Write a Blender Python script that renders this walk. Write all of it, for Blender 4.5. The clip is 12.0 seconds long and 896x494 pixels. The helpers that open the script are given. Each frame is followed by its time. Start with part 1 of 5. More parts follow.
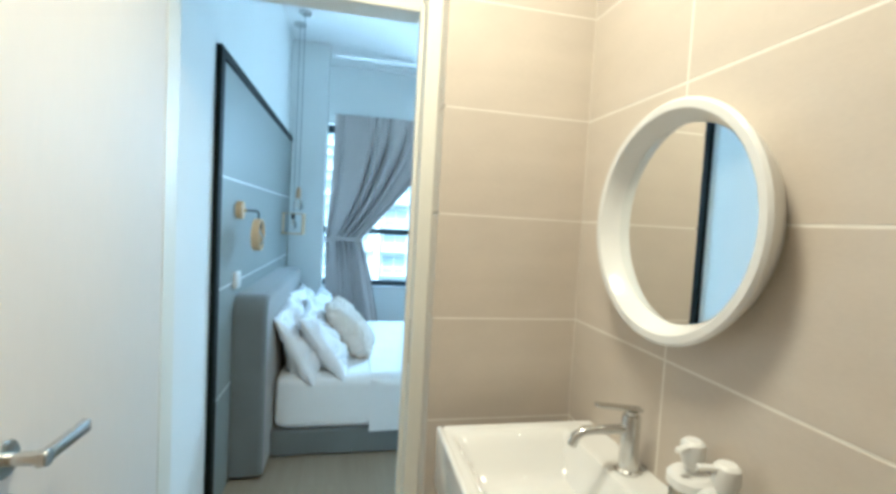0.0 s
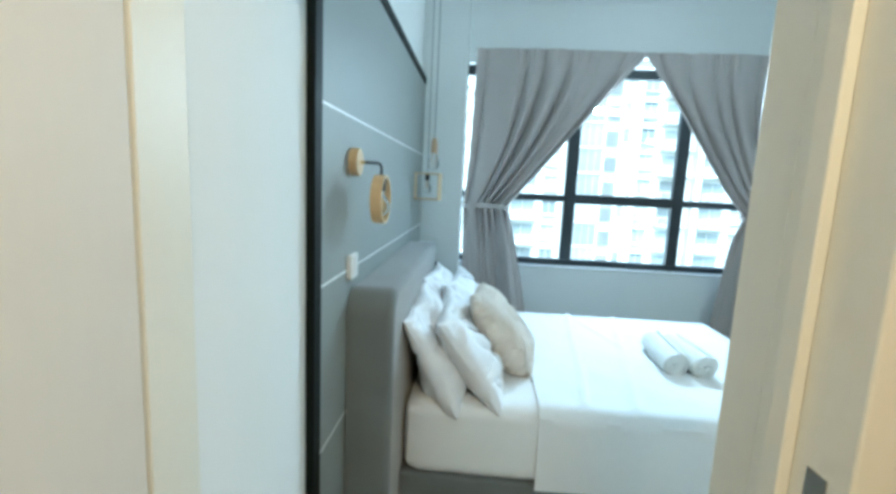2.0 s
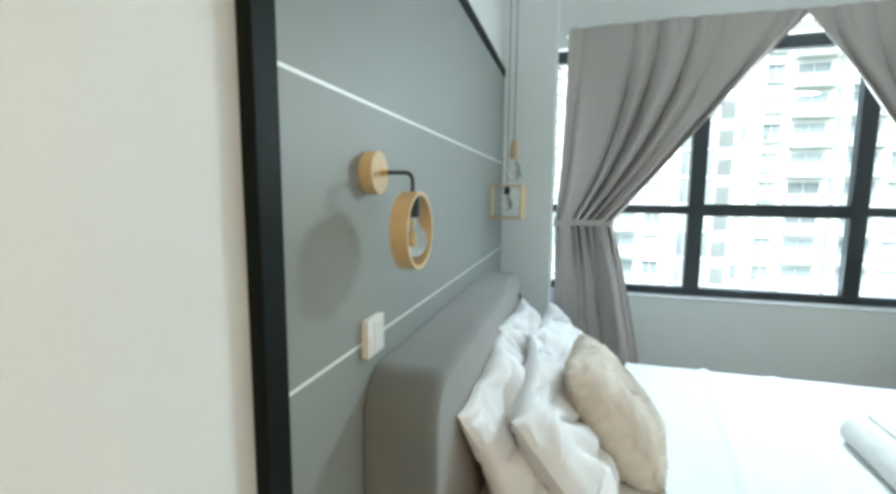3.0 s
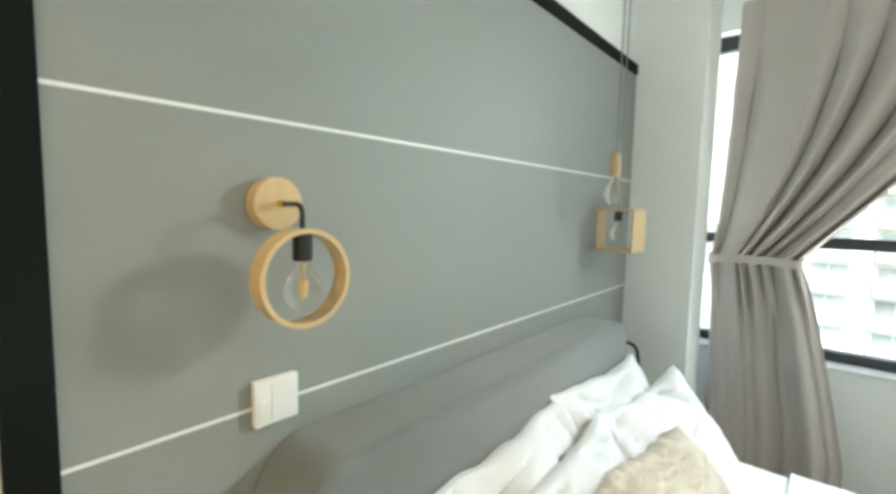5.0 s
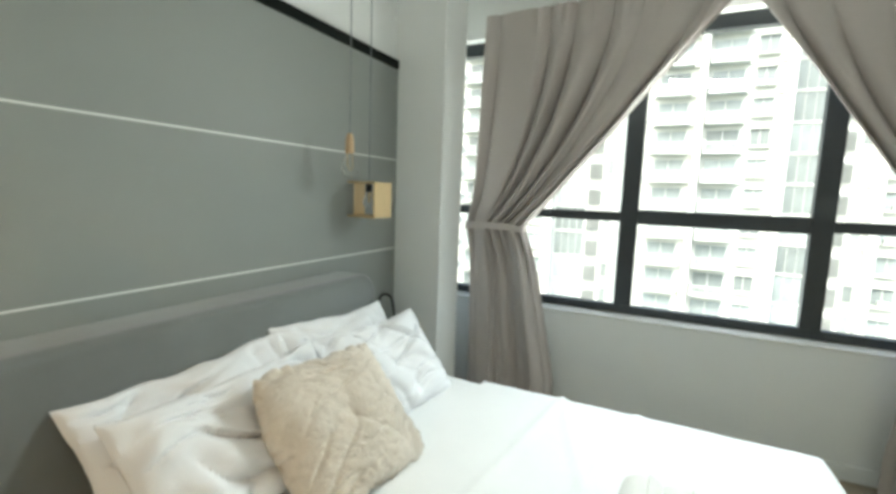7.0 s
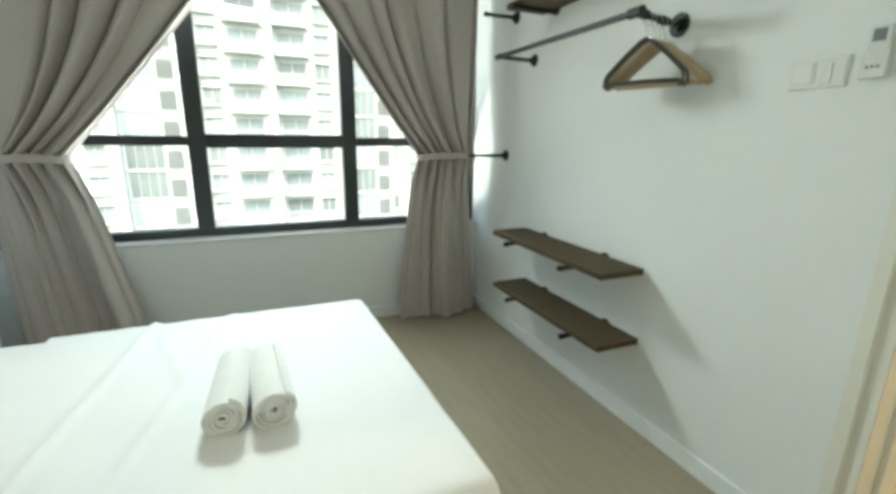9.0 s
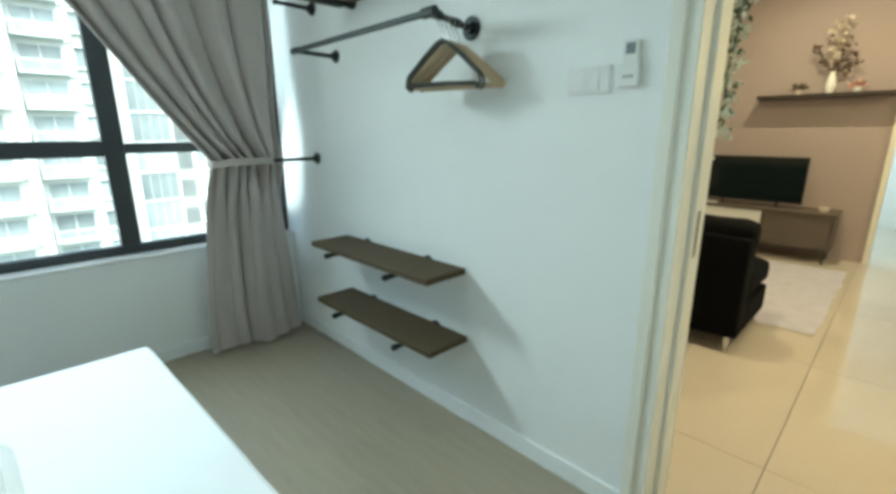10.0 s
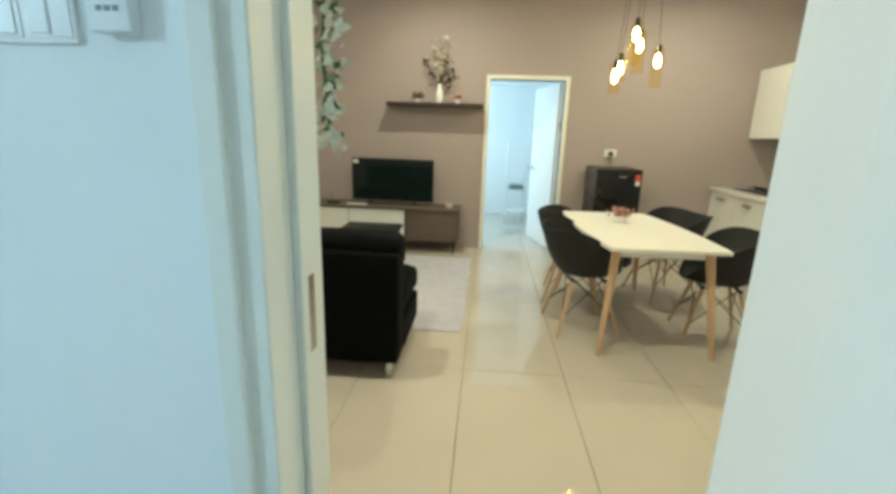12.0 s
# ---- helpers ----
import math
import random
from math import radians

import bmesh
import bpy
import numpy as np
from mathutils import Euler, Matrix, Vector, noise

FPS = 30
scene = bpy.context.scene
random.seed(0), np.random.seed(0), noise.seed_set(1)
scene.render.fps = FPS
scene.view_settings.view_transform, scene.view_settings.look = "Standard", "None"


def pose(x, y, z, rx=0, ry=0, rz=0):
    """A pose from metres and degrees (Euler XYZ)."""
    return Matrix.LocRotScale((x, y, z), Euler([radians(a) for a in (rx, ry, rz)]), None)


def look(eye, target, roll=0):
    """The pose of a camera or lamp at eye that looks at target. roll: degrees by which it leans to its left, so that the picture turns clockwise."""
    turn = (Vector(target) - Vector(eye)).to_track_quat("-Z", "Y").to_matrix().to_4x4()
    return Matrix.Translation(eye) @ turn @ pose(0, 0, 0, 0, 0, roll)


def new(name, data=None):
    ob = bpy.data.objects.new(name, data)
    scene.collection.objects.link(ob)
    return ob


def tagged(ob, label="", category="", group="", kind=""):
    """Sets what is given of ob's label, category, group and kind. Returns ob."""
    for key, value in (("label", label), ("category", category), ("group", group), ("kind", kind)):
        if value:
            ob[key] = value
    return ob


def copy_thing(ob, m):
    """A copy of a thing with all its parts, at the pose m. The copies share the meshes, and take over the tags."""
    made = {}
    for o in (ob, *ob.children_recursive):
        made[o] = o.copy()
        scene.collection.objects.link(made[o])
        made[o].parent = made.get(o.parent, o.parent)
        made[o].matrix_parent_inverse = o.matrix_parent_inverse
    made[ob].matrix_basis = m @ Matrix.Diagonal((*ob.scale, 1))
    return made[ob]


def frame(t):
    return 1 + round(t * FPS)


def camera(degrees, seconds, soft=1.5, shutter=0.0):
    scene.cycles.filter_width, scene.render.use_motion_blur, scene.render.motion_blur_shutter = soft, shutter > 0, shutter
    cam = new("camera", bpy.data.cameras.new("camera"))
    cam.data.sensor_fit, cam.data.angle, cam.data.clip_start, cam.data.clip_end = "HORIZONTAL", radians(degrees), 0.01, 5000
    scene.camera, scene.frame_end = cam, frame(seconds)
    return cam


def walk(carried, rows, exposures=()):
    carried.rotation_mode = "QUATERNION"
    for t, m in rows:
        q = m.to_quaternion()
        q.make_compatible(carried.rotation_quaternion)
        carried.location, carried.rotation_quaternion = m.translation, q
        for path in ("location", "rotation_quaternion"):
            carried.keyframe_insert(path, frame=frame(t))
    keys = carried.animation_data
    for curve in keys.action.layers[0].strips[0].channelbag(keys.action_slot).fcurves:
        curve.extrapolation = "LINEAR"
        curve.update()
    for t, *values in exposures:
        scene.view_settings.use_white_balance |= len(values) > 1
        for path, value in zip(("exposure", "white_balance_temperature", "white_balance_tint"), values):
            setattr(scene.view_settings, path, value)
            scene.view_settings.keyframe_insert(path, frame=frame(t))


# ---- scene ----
cam = camera(90.1, 12.0, soft=3.5)
PATH = [
    (0, (0.596, -1.093, 1.438), (1.013, 0.86, 1.334), 3.2),
    (0.5, (0.543, -0.968, 1.421), (0.737, 1.015, 1.247), 2.3),
    (1, (0.482, -0.772, 1.406), (0.667, 1.206, 1.175), 2.2),
    (1.5, (0.474, -0.465, 1.407), (0.559, 1.518, 1.159), 2.7),
    (2, (0.447, -0.121, 1.388), (0.32, 1.856, 1.109), 2.7),
    (2.5, (0.395, 0.21, 1.398), (0.133, 2.176, 1.133), 2.0),
    (3, (0.440, 0.518, 1.402), (-0.097, 2.432, 1.169), 0.4),
    (3.5, (0.436, 0.755, 1.440), (-0.140, 2.664, 1.246), 3.1),
    (3.7, (0.470, 0.785, 1.470), (-0.145, 2.672, 1.244), 4.3),
    (5.3, (0.871, 1.054, 1.447), (-0.468, 2.531, 1.286), 0.7),
    (5.5, (0.941, 1.075, 1.447), (-0.35, 2.593, 1.275), 0.4),
    (6, (1.122, 1.138, 1.447), (0.066, 2.823, 1.237), 1.9),
    (6.5, (1.306, 1.126, 1.454), (0.393, 2.893, 1.249), 2.5),
    (6.7, (1.399, 1.105, 1.438), (0.487, 2.873, 1.229), 2.5),
    (8.3, (1.585, 0.777, 1.348), (1.599, 2.73, 0.914), -1.6),
    (8.5, (1.606, 0.766, 1.344), (1.837, 2.703, 0.901), -1.2),
    (9, (1.615, 0.775, 1.354), (2.364, 2.566, 0.872), 0.7),
    (9.5, (1.679, 0.811, 1.371), (2.743, 2.431, 0.879), 0.4),
    (10, (1.752, 0.875, 1.387), (3.107, 2.259, 0.889), -0.3),
    (10.5, (1.808, 0.902, 1.383), (3.492, 1.859, 0.886), 0.0),
    (11, (1.948, 0.918, 1.383), (3.802, 1.474, 0.879), 0.1),
    (11.5, (2.244, 0.945, 1.392), (4.15, 1.275, 0.886), 1.4),
    (12, (2.539, 1.005, 1.397), (4.473, 1.158, 0.912), 1.9),
]
walk(cam, [(t, look(eye, target, roll)) for t, eye, target, roll in PATH],
     exposures=[(0.0, 2.65, 4300, -9), (1.8, 2.55, 4750, -9), (2.7, 2.5, 5600, -3), (3.5, 2.45, 6200, 0), (5.5, 2.82, 6650, 1),
                (6.7, 2.3, 6700, 1), (8.5, 2.12, 6900, -2), (9.8, 2.15, 5950, -8), (10.8, 2.47, 5450, -12), (12.0, 2.22, 4950, -11)])

# ---- sky, sun and lamps ----
world = bpy.data.worlds.new("sky")
scene.world = world
world.use_nodes = True
wn = world.node_tree
sky = wn.nodes.new("ShaderNodeTexSky")
sky.sky_type, sky.sun_disc = "NISHITA", False
sky.sun_elevation, sky.sun_rotation = radians(48), radians(200)
sky.air_density, sky.dust_density = 1.0, 4.0
wn.links.new(sky.outputs[0], wn.nodes["Background"].inputs[0])
wn.nodes["Background"].inputs[1].default_value = 0.15


def lamp(name, kind, m, power, colour, size=0.1, size_y=None, angle=0.0, spread=180):
    data = bpy.data.lights.new(name, kind)
    data.energy, data.color = power, colour
    if kind == "AREA":
        data.size = size
        data.spread = radians(spread)
        if size_y:
            data.shape, data.size_y = "RECTANGLE", size_y
        else:
            data.shape = "DISK"
    elif kind == "SUN":
        data.angle = radians(angle)
    else:
        data.shadow_soft_size = size
    ob = new(name, data)
    ob.matrix_world = m
    return ob


lamp("sun", "SUN", look((8, -30, 36), (0, 0, 0)), 0.8, (1.0, 0.98, 0.95), angle=12)
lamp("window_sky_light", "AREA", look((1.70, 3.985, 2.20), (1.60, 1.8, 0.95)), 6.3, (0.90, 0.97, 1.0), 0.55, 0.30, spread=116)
# Added fill lamp hidden outside below the sill, brightening the ceiling and column.
lamp("hidden_sill_fill", "AREA", look((1.70, 4.40, 0.44), (1.70, 3.30, 3.05)), 13.5, (0.95, 0.98, 1.0), 1.3, 0.45)
lamp("bath_ceiling_light", "AREA", look((0.68, -0.42, 2.54), (0.68, -0.42, 0)), 4.3, (1.0, 0.655, 0.37), 0.32)
lamp("living_light_a", "AREA", look((4.6, 0.7, 2.99), (4.6, 0.7, 0)), 7.2, (1.0, 0.74, 0.46), 0.05)
lamp("living_light_b", "AREA", look((4.6, 2.2, 2.99), (4.6, 2.2, 0)), 7.2, (1.0, 0.74, 0.46), 0.05)
lamp("living_light_c", "AREA", look((7.0, 1.6, 2.99), (7.0, 1.6, 0)), 7.2, (1.0, 0.74, 0.46), 0.05)
lamp("living_light_d", "AREA", look((7.0, -1.0, 2.99), (7.0, -1.0, 0)), 7.2, (1.0, 0.74, 0.46), 0.05)
lamp("far_room_daylight", "AREA", look((9.6, 2.4, 1.6), (9.6, 0.0, 1.2)), 11, (0.86, 0.95, 1.0), 1.6, 1.4)


# ---- materials ----
def mat(name, col, rough=0.5, metal=0.0, var=0.10, scale=6.0, bump=0.08, bscale=90.0, stretch=(1, 1, 1), rnd=0.0,
        sheen=0.0, coat=0.0, dist=0.002):
    m = bpy.data.materials.new(name)
    m.use_nodes = True
    t = m.node_tree
    n, l = t.nodes, t.links
    b = n["Principled BSDF"]
    b.inputs["Roughness"].default_value, b.inputs["Metallic"].default_value = rough, metal
    b.inputs["Sheen Weight"].default_value = sheen
    b.inputs["Coat Weight"].default_value = coat
    co = n.new("ShaderNodeTexCoord")
    mp = n.new("ShaderNodeMapping")
    mp.inputs["Scale"].default_value = stretch
    l.new(co.outputs["Object"], mp.inputs[0])
    big, fine = n.new("ShaderNodeTexNoise"), n.new("ShaderNodeTexNoise")
    big.inputs["Scale"].default_value, big.inputs["Detail"].default_value = scale, 5
    fine.inputs["Scale"].default_value, fine.inputs["Detail"].default_value = bscale, 4
    l.new(mp.outputs[0], big.inputs[0])
    l.new(mp.outputs[0], fine.inputs[0])
    mixv = n.new("ShaderNodeMix")
    mixv.inputs[0].default_value = 0.35
    l.new(big.outputs[0], mixv.inputs[2])
    l.new(fine.outputs[0], mixv.inputs[3])
    ramp = n.new("ShaderNodeMapRange")
    ramp.inputs[1].default_value, ramp.inputs[2].default_value = 0.25, 0.75
    ramp.inputs[3].default_value, ramp.inputs[4].default_value = 1 - var, 1 + var
    l.new(mixv.outputs[0], ramp.inputs[0])
    val = ramp.outputs[0]
    if rnd:
        oi = n.new("ShaderNodeObjectInfo")
        r2 = n.new("ShaderNodeMapRange")
        r2.inputs[3].default_value, r2.inputs[4].default_value = 1 - rnd, 1 + rnd
        l.new(oi.outputs["Random"], r2.inputs[0])
        mu = n.new("ShaderNodeMath")
        mu.operation = "MULTIPLY"
        l.new(val, mu.inputs[0])
        l.new(r2.outputs[0], mu.inputs[1])
        val = mu.outputs[0]
    vm = n.new("ShaderNodeVectorMath")
    vm.operation = "SCALE"
    vm.inputs[0].default_value = col
    l.new(val, vm.inputs["Scale"])
    l.new(vm.outputs[0], b.inputs["Base Color"])
    rr = n.new("ShaderNodeMapRange")
    rr.inputs[3].default_value, rr.inputs[4].default_value = max(0.02, rough * 0.82), min(1, rough * 1.18)
    l.new(big.outputs[0], rr.inputs[0])
    l.new(rr.outputs[0], b.inputs["Roughness"])
    if bump:
        bp = n.new("ShaderNodeBump")
        bp.inputs["Strength"].default_value, bp.inputs["Distance"].default_value = bump, dist
        l.new(fine.outputs[0], bp.inputs["Height"])
        l.new(bp.outputs[0], b.inputs["Normal"])
    return m


def glass_mat(name, col=(1, 1, 1), rough=0.0, ior=1.45):
    m = bpy.data.materials.new(name)
    m.use_nodes = True
    b = m.node_tree.nodes["Principled BSDF"]
    b.inputs["Base Color"].default_value = (*col, 1)
    b.inputs["Transmission Weight"].default_value, b.inputs["Roughness"].default_value, b.inputs["IOR"].default_value = 1, rough, ior
    return m


def glow_mat(name, col, power):
    m = bpy.data.materials.new(name)
    m.use_nodes = True
    b = m.node_tree.nodes["Principled BSDF"]
    b.inputs["Base Color"].default_value = (*col, 1)
    b.inputs["Emission Color"].default_value, b.inputs["Emission Strength"].default_value = (*col, 1), power
    return m


PAINT = mat("white_wall_paint", (0.82, 0.835, 0.82), 0.75, var=0.03, scale=1.6, bump=0.05, bscale=160)
CEIL = mat("ceiling_paint", (0.85, 0.86, 0.85), 0.85, var=0.02, scale=1.2, bump=0.04, bscale=140)
MAUVE = mat("mauve_wall_paint", (0.385, 0.325, 0.31), 0.7, var=0.03, scale=1.4, bump=0.05, bscale=160)
PANEL = mat("grey_panel_laminate", (0.275, 0.292, 0.276), 0.55, var=0.04, scale=2.5, bump=0.03, bscale=220, rnd=0.02)
BLACKTRIM = mat("black_trim", (0.006, 0.009, 0.008), 0.6, var=0.15, bump=0.03)
INLAY = mat("white_inlay", (0.85, 0.86, 0.85), 0.4, var=0.03, bump=0.02)
TILE = mat("beige_wall_tile", (0.585, 0.53, 0.45), 0.32, var=0.07, scale=5, bump=0.06, bscale=70, stretch=(1, 1, 3), rnd=0.035)
GROUT = mat("pale_grout", (0.82, 0.79, 0.72), 0.85, var=0.08, scale=20, bump=0.2)
CREAM = mat("cream_frame_paint", (0.79, 0.78, 0.70), 0.45, var=0.03, scale=3, bump=0.04, bscale=50)
DOORCREAM = mat("off_white_door_laminate", (0.70, 0.675, 0.625), 0.6, var=0.03, scale=2, bump=0.03, bscale=60, stretch=(1, 1, 0.2))
DOORWHITE = mat("white_door_laminate", (0.83, 0.83, 0.80), 0.6, var=0.02, scale=2, bump=0.03, bscale=60, stretch=(1, 1, 0.2))
FELT = mat("grey_upholstery", (0.155, 0.168, 0.166), 0.9, var=0.2, scale=4.5, bump=0.3, bscale=420, sheen=0.5)
LINEN = mat("white_bed_linen", (0.82, 0.83, 0.83), 0.85, var=0.02, scale=6, bump=0.12, bscale=30, sheen=0.1, dist=0.004)
COTTON = mat("white_pillow_cotton", (0.80, 0.81, 0.83), 0.8, var=0.03, scale=7, bump=0.4, bscale=18, sheen=0.1, dist=0.006)
TERRY = mat("white_terry_towel", (0.78, 0.78, 0.75), 0.95, var=0.05, scale=20, bump=0.6, bscale=260, sheen=0.3)
CURTAIN = mat("taupe_curtain_cloth", (0.48, 0.435, 0.41), 0.85, var=0.07, scale=4, bump=0.2, bscale=300, stretch=(1, 1, 0.3), sheen=0.15)
FUR = mat("beige_fur", (0.72, 0.655, 0.57), 0.95, var=0.05, scale=9, bump=0.3, bscale=70, sheen=0.4, dist=0.004)
PINE = mat("pale_plywood", (0.62, 0.455, 0.24), 0.5, var=0.10, scale=9, bump=0.08, stretch=(1, 6, 1))
HANGWOOD = mat("worn_beech", (0.42, 0.32, 0.20), 0.55, var=0.22, scale=9, bump=0.08, stretch=(1, 6, 1))
CHAIRBLACK = mat("matt_black_plastic", (0.005, 0.006, 0.006), 0.6, var=0.15, bump=0.05)
OAK = mat("pale_oak_leg", (0.56, 0.39, 0.23), 0.5, var=0.12, scale=8, bump=0.08, stretch=(6, 6, 0.6))
WALNUT = mat("brown_board", (0.066, 0.044, 0.017), 0.8, var=0.25, scale=7, bump=0.12, bscale=60, stretch=(7, 0.7, 7), rnd=0.05)
DARKWOOD = mat("dark_wenge_board", (0.028, 0.018, 0.014), 0.45, var=0.3, scale=8, bump=0.1, stretch=(1, 0.4, 6))
SMOKED = mat("smoked_oak_board", (0.11, 0.088, 0.068), 0.5, var=0.2, scale=7, bump=0.1, stretch=(1, 0.5, 6))
IRON = mat("black_iron_pipe", (0.018, 0.025, 0.024), 0.45, metal=0.3, var=0.3, scale=15, bump=0.2, bscale=120)
PLASTIC = mat("black_plastic", (0.014, 0.015, 0.016), 0.35, var=0.2, bump=0.03)
SMOKEPL = mat("smoke_grey_plastic", (0.06, 0.062, 0.05), 0.4, var=0.3, scale=20, bump=0.03)
SOCKETW = mat("white_switch_plastic", (0.80, 0.80, 0.78), 0.3, var=0.02, bump=0.01)
REMOTEW = mat("ivory_remote_plastic", (0.74, 0.75, 0.72), 0.4, var=0.03, bump=0.02)
CHROME = mat("brushed_steel", (0.62, 0.62, 0.60), 0.22, metal=1.0, var=0.05, bump=0.03, bscale=200, stretch=(1, 1, 8))
BRASS = mat("brass", (0.72, 0.52, 0.22), 0.25, metal=1.0, var=0.08, bump=0.02)
CERAMIC = mat("white_ceramic", (0.84, 0.84, 0.82), 0.08, var=0.01, scale=2, bump=0.0, coat=0.5)
PUMP = mat("white_pump_plastic", (0.82, 0.82, 0.80), 0.35, var=0.02, bump=0.02)
ALU = mat("dark_window_aluminium", (0.030, 0.037, 0.042), 0.38, metal=0.2, var=0.1, bump=0.03)
PLANK = mat("greige_wood_plank", (0.32, 0.275, 0.20), 0.45, var=0.13, scale=5, bump=0.05, bscale=50, stretch=(6, 0.6, 1), rnd=0.03)
PORCELAIN = mat("glossy_cream_floor_tile", (0.54, 0.485, 0.40), 0.05, var=0.05, scale=2.2, bump=0.0, rnd=0.02)
DARKGROUT = mat("brown_grout", (0.22, 0.19, 0.15), 0.9, var=0.1, bump=0.2)
SOFA = mat("black_sofa_fabric", (0.0022, 0.0026, 0.0028), 0.9, var=0.2, bump=0.3, bscale=260, sheen=0.0)
RUG = mat("grey_lilac_rug", (0.52, 0.50, 0.56), 0.95, var=0.16, scale=9, bump=0.8, bscale=120, sheen=0.4, dist=0.006)
SOFA.node_tree.nodes["Principled BSDF"].inputs["Specular IOR Level"].default_value = 0.1
BLACKTRIM.node_tree.nodes["Principled BSDF"].inputs["Specular IOR Level"].default_value = 0.12
SCREEN = mat("tv_screen", (0.008, 0.014, 0.014), 0.07, var=0.05, bump=0.0)
WHITELAC = mat("white_lacquer", (0.78, 0.78, 0.76), 0.22, var=0.015, bump=0.01)
TABLETOP = mat("white_table_laminate", (0.76, 0.73, 0.66), 0.42, var=0.02, bump=0.0)
FRIDGE = mat("black_fridge_metal", (0.014, 0.015, 0.016), 0.28, metal=0.2, var=0.12, bump=0.02)
WORKTOP = mat("pale_stone_worktop", (0.70, 0.68, 0.64), 0.2, var=0.08, scale=30, bump=0.01)
STEELDARK = mat("hob_steel", (0.04, 0.04, 0.045), 0.3, metal=0.6, var=0.2, bump=0.05)
LEAFG = mat("green_leaf", (0.07, 0.12, 0.055), 0.5, var=0.35, scale=25, bump=0.1)
LEAFW = mat("white_green_leaf", (0.64, 0.68, 0.60), 0.55, var=0.3, scale=25, bump=0.1)
PETALW = mat("cream_petal", (0.66, 0.60, 0.52), 0.6, var=0.12, scale=30, bump=0.1)
PETALP = mat("dusty_pink_petal", (0.60, 0.36, 0.30), 0.6, var=0.2, scale=30, bump=0.1)
TWIG = mat("brown_twig", (0.10, 0.06, 0.04), 0.7, var=0.3, scale=30, bump=0.2)
RED = mat("red_label", (0.5, 0.06, 0.05), 0.5, var=0.05, bump=0.02)
LABEL = mat("pale_label", (0.7, 0.7, 0.66), 0.5, var=0.04, bump=0.02)
GREYBTN = mat("grey_button", (0.20, 0.23, 0.24), 0.4, var=0.1, bump=0.02)
FACADE = mat("white_tower_stucco", (0.53, 0.55, 0.54), 0.8, var=0.07, scale=0.4, bump=0.05, bscale=3)
FACADE2 = mat("grey_tower_stucco", (0.47, 0.49, 0.49), 0.8, var=0.07, scale=0.4, bump=0.05, bscale=3)
TOWERGLASS = mat("tower_window_glass", (0.24, 0.275, 0.285), 0.25, var=0.3, scale=0.6, bump=0.0, rnd=0.35)
LOUVRE = mat("grey_louvre_metal", (0.29, 0.31, 0.31), 0.5, var=0.1, bump=0.02)
RAILGREY = mat("grey_balcony_rail", (0.50, 0.53, 0.53), 0.5, var=0.1, bump=0.02)
GROUNDM = mat("distant_ground", (0.16, 0.18, 0.14), 0.95, var=0.4, scale=0.03, bump=0.1, bscale=0.5)
MIRROR = mat("mirror_silver", (0.92, 0.94, 0.93), 0.01, metal=1.0, var=0.0, bump=0.0)
GLASS = glass_mat("clear_window_glass", (0.98, 1.0, 0.99), 0.0, 1.05)
BULBGLASS = glass_mat("clear_bulb_glass", (1, 1, 1), 0.0, 1.25)
AMBER = glass_mat("amber_glass", (1.0, 0.93, 0.70), 0.0, 1.02)
JARGLASS = glass_mat("clear_jar_glass", (0.95, 0.97, 0.96), 0.02, 1.35)
# Bedroom bulbs are off; a faint glow is put into their filaments.
FILAMENT = glow_mat("faint_glow_filament", (0.6, 0.42, 0.2), 0.03)
LIT = glow_mat("lit_warm_filament", (1.0, 0.62, 0.22), 22.0)


# ---- mesh helpers ----
def box(a, b, bev=0.0, seg=2):
    bm = bmesh.new()
    bmesh.ops.create_cube(bm, size=1)
    for v in bm.verts:
        v.co = Vector([(a[i] + b[i]) / 2 + v.co[i] * (b[i] - a[i]) for i in range(3)])
    if bev:
        bmesh.ops.bevel(bm, geom=bm.edges[:], offset=bev, segments=seg, profile=0.5, affect="EDGES")
    return bm


def joined(*bms):
    out = bmesh.new()
    for b in bms:
        me = bpy.data.meshes.new("tmp")
        b.to_mesh(me)
        b.free()
        out.from_mesh(me)
        bpy.data.meshes.remove(me)
    return out


def moved(bm, m):
    bmesh.ops.transform(bm, matrix=m, verts=bm.verts[:])
    return bm


def cyl(p0, p1, r, r2=None, seg=16, bev=0.0):
    p0, p1 = Vector(p0), Vector(p1)
    bm = bmesh.new()
    bmesh.ops.create_cone(bm, cap_ends=True, segments=seg, radius1=r, radius2=r if r2 is None else r2, depth=(p1 - p0).length)
    if bev:
        bmesh.ops.bevel(bm, geom=[e for e in bm.edges if len(e.link_faces) == 2 and any(len(f.verts) > 4 for f in e.link_faces)],
                        offset=bev, segments=2, affect="EDGES")
    q = (p1 - p0).to_track_quat("Z", "Y")
    return moved(bm, Matrix.Translation((p0 + p1) / 2) @ q.to_matrix().to_4x4())


def tube(pts, r, seg=8):
    pts = [Vector(p) for p in pts]
    bm = bmesh.new()
    rings = []
    up = Vector((0.13, 0.31, 0.94)).normalized()
    for i, p in enumerate(pts):
        d = (pts[min(i + 1, len(pts) - 1)] - pts[max(i - 1, 0)]).normalized()
        s = d.cross(up)
        s = s.normalized() if s.length > 1e-4 else Vector((1, 0, 0))
        u = s.cross(d).normalized()
        rings.append([bm.verts.new(p + r * (math.cos(a) * s + math.sin(a) * u)) for a in [2 * math.pi * k / seg for k in range(seg)]])
    for a, b in zip(rings, rings[1:]):
        for k in range(seg):
            bm.faces.new((a[k], a[(k + 1) % seg], b[(k + 1) % seg], b[k]))
    bm.faces.new(rings[0][::-1])
    bm.faces.new(rings[-1])
    return bm


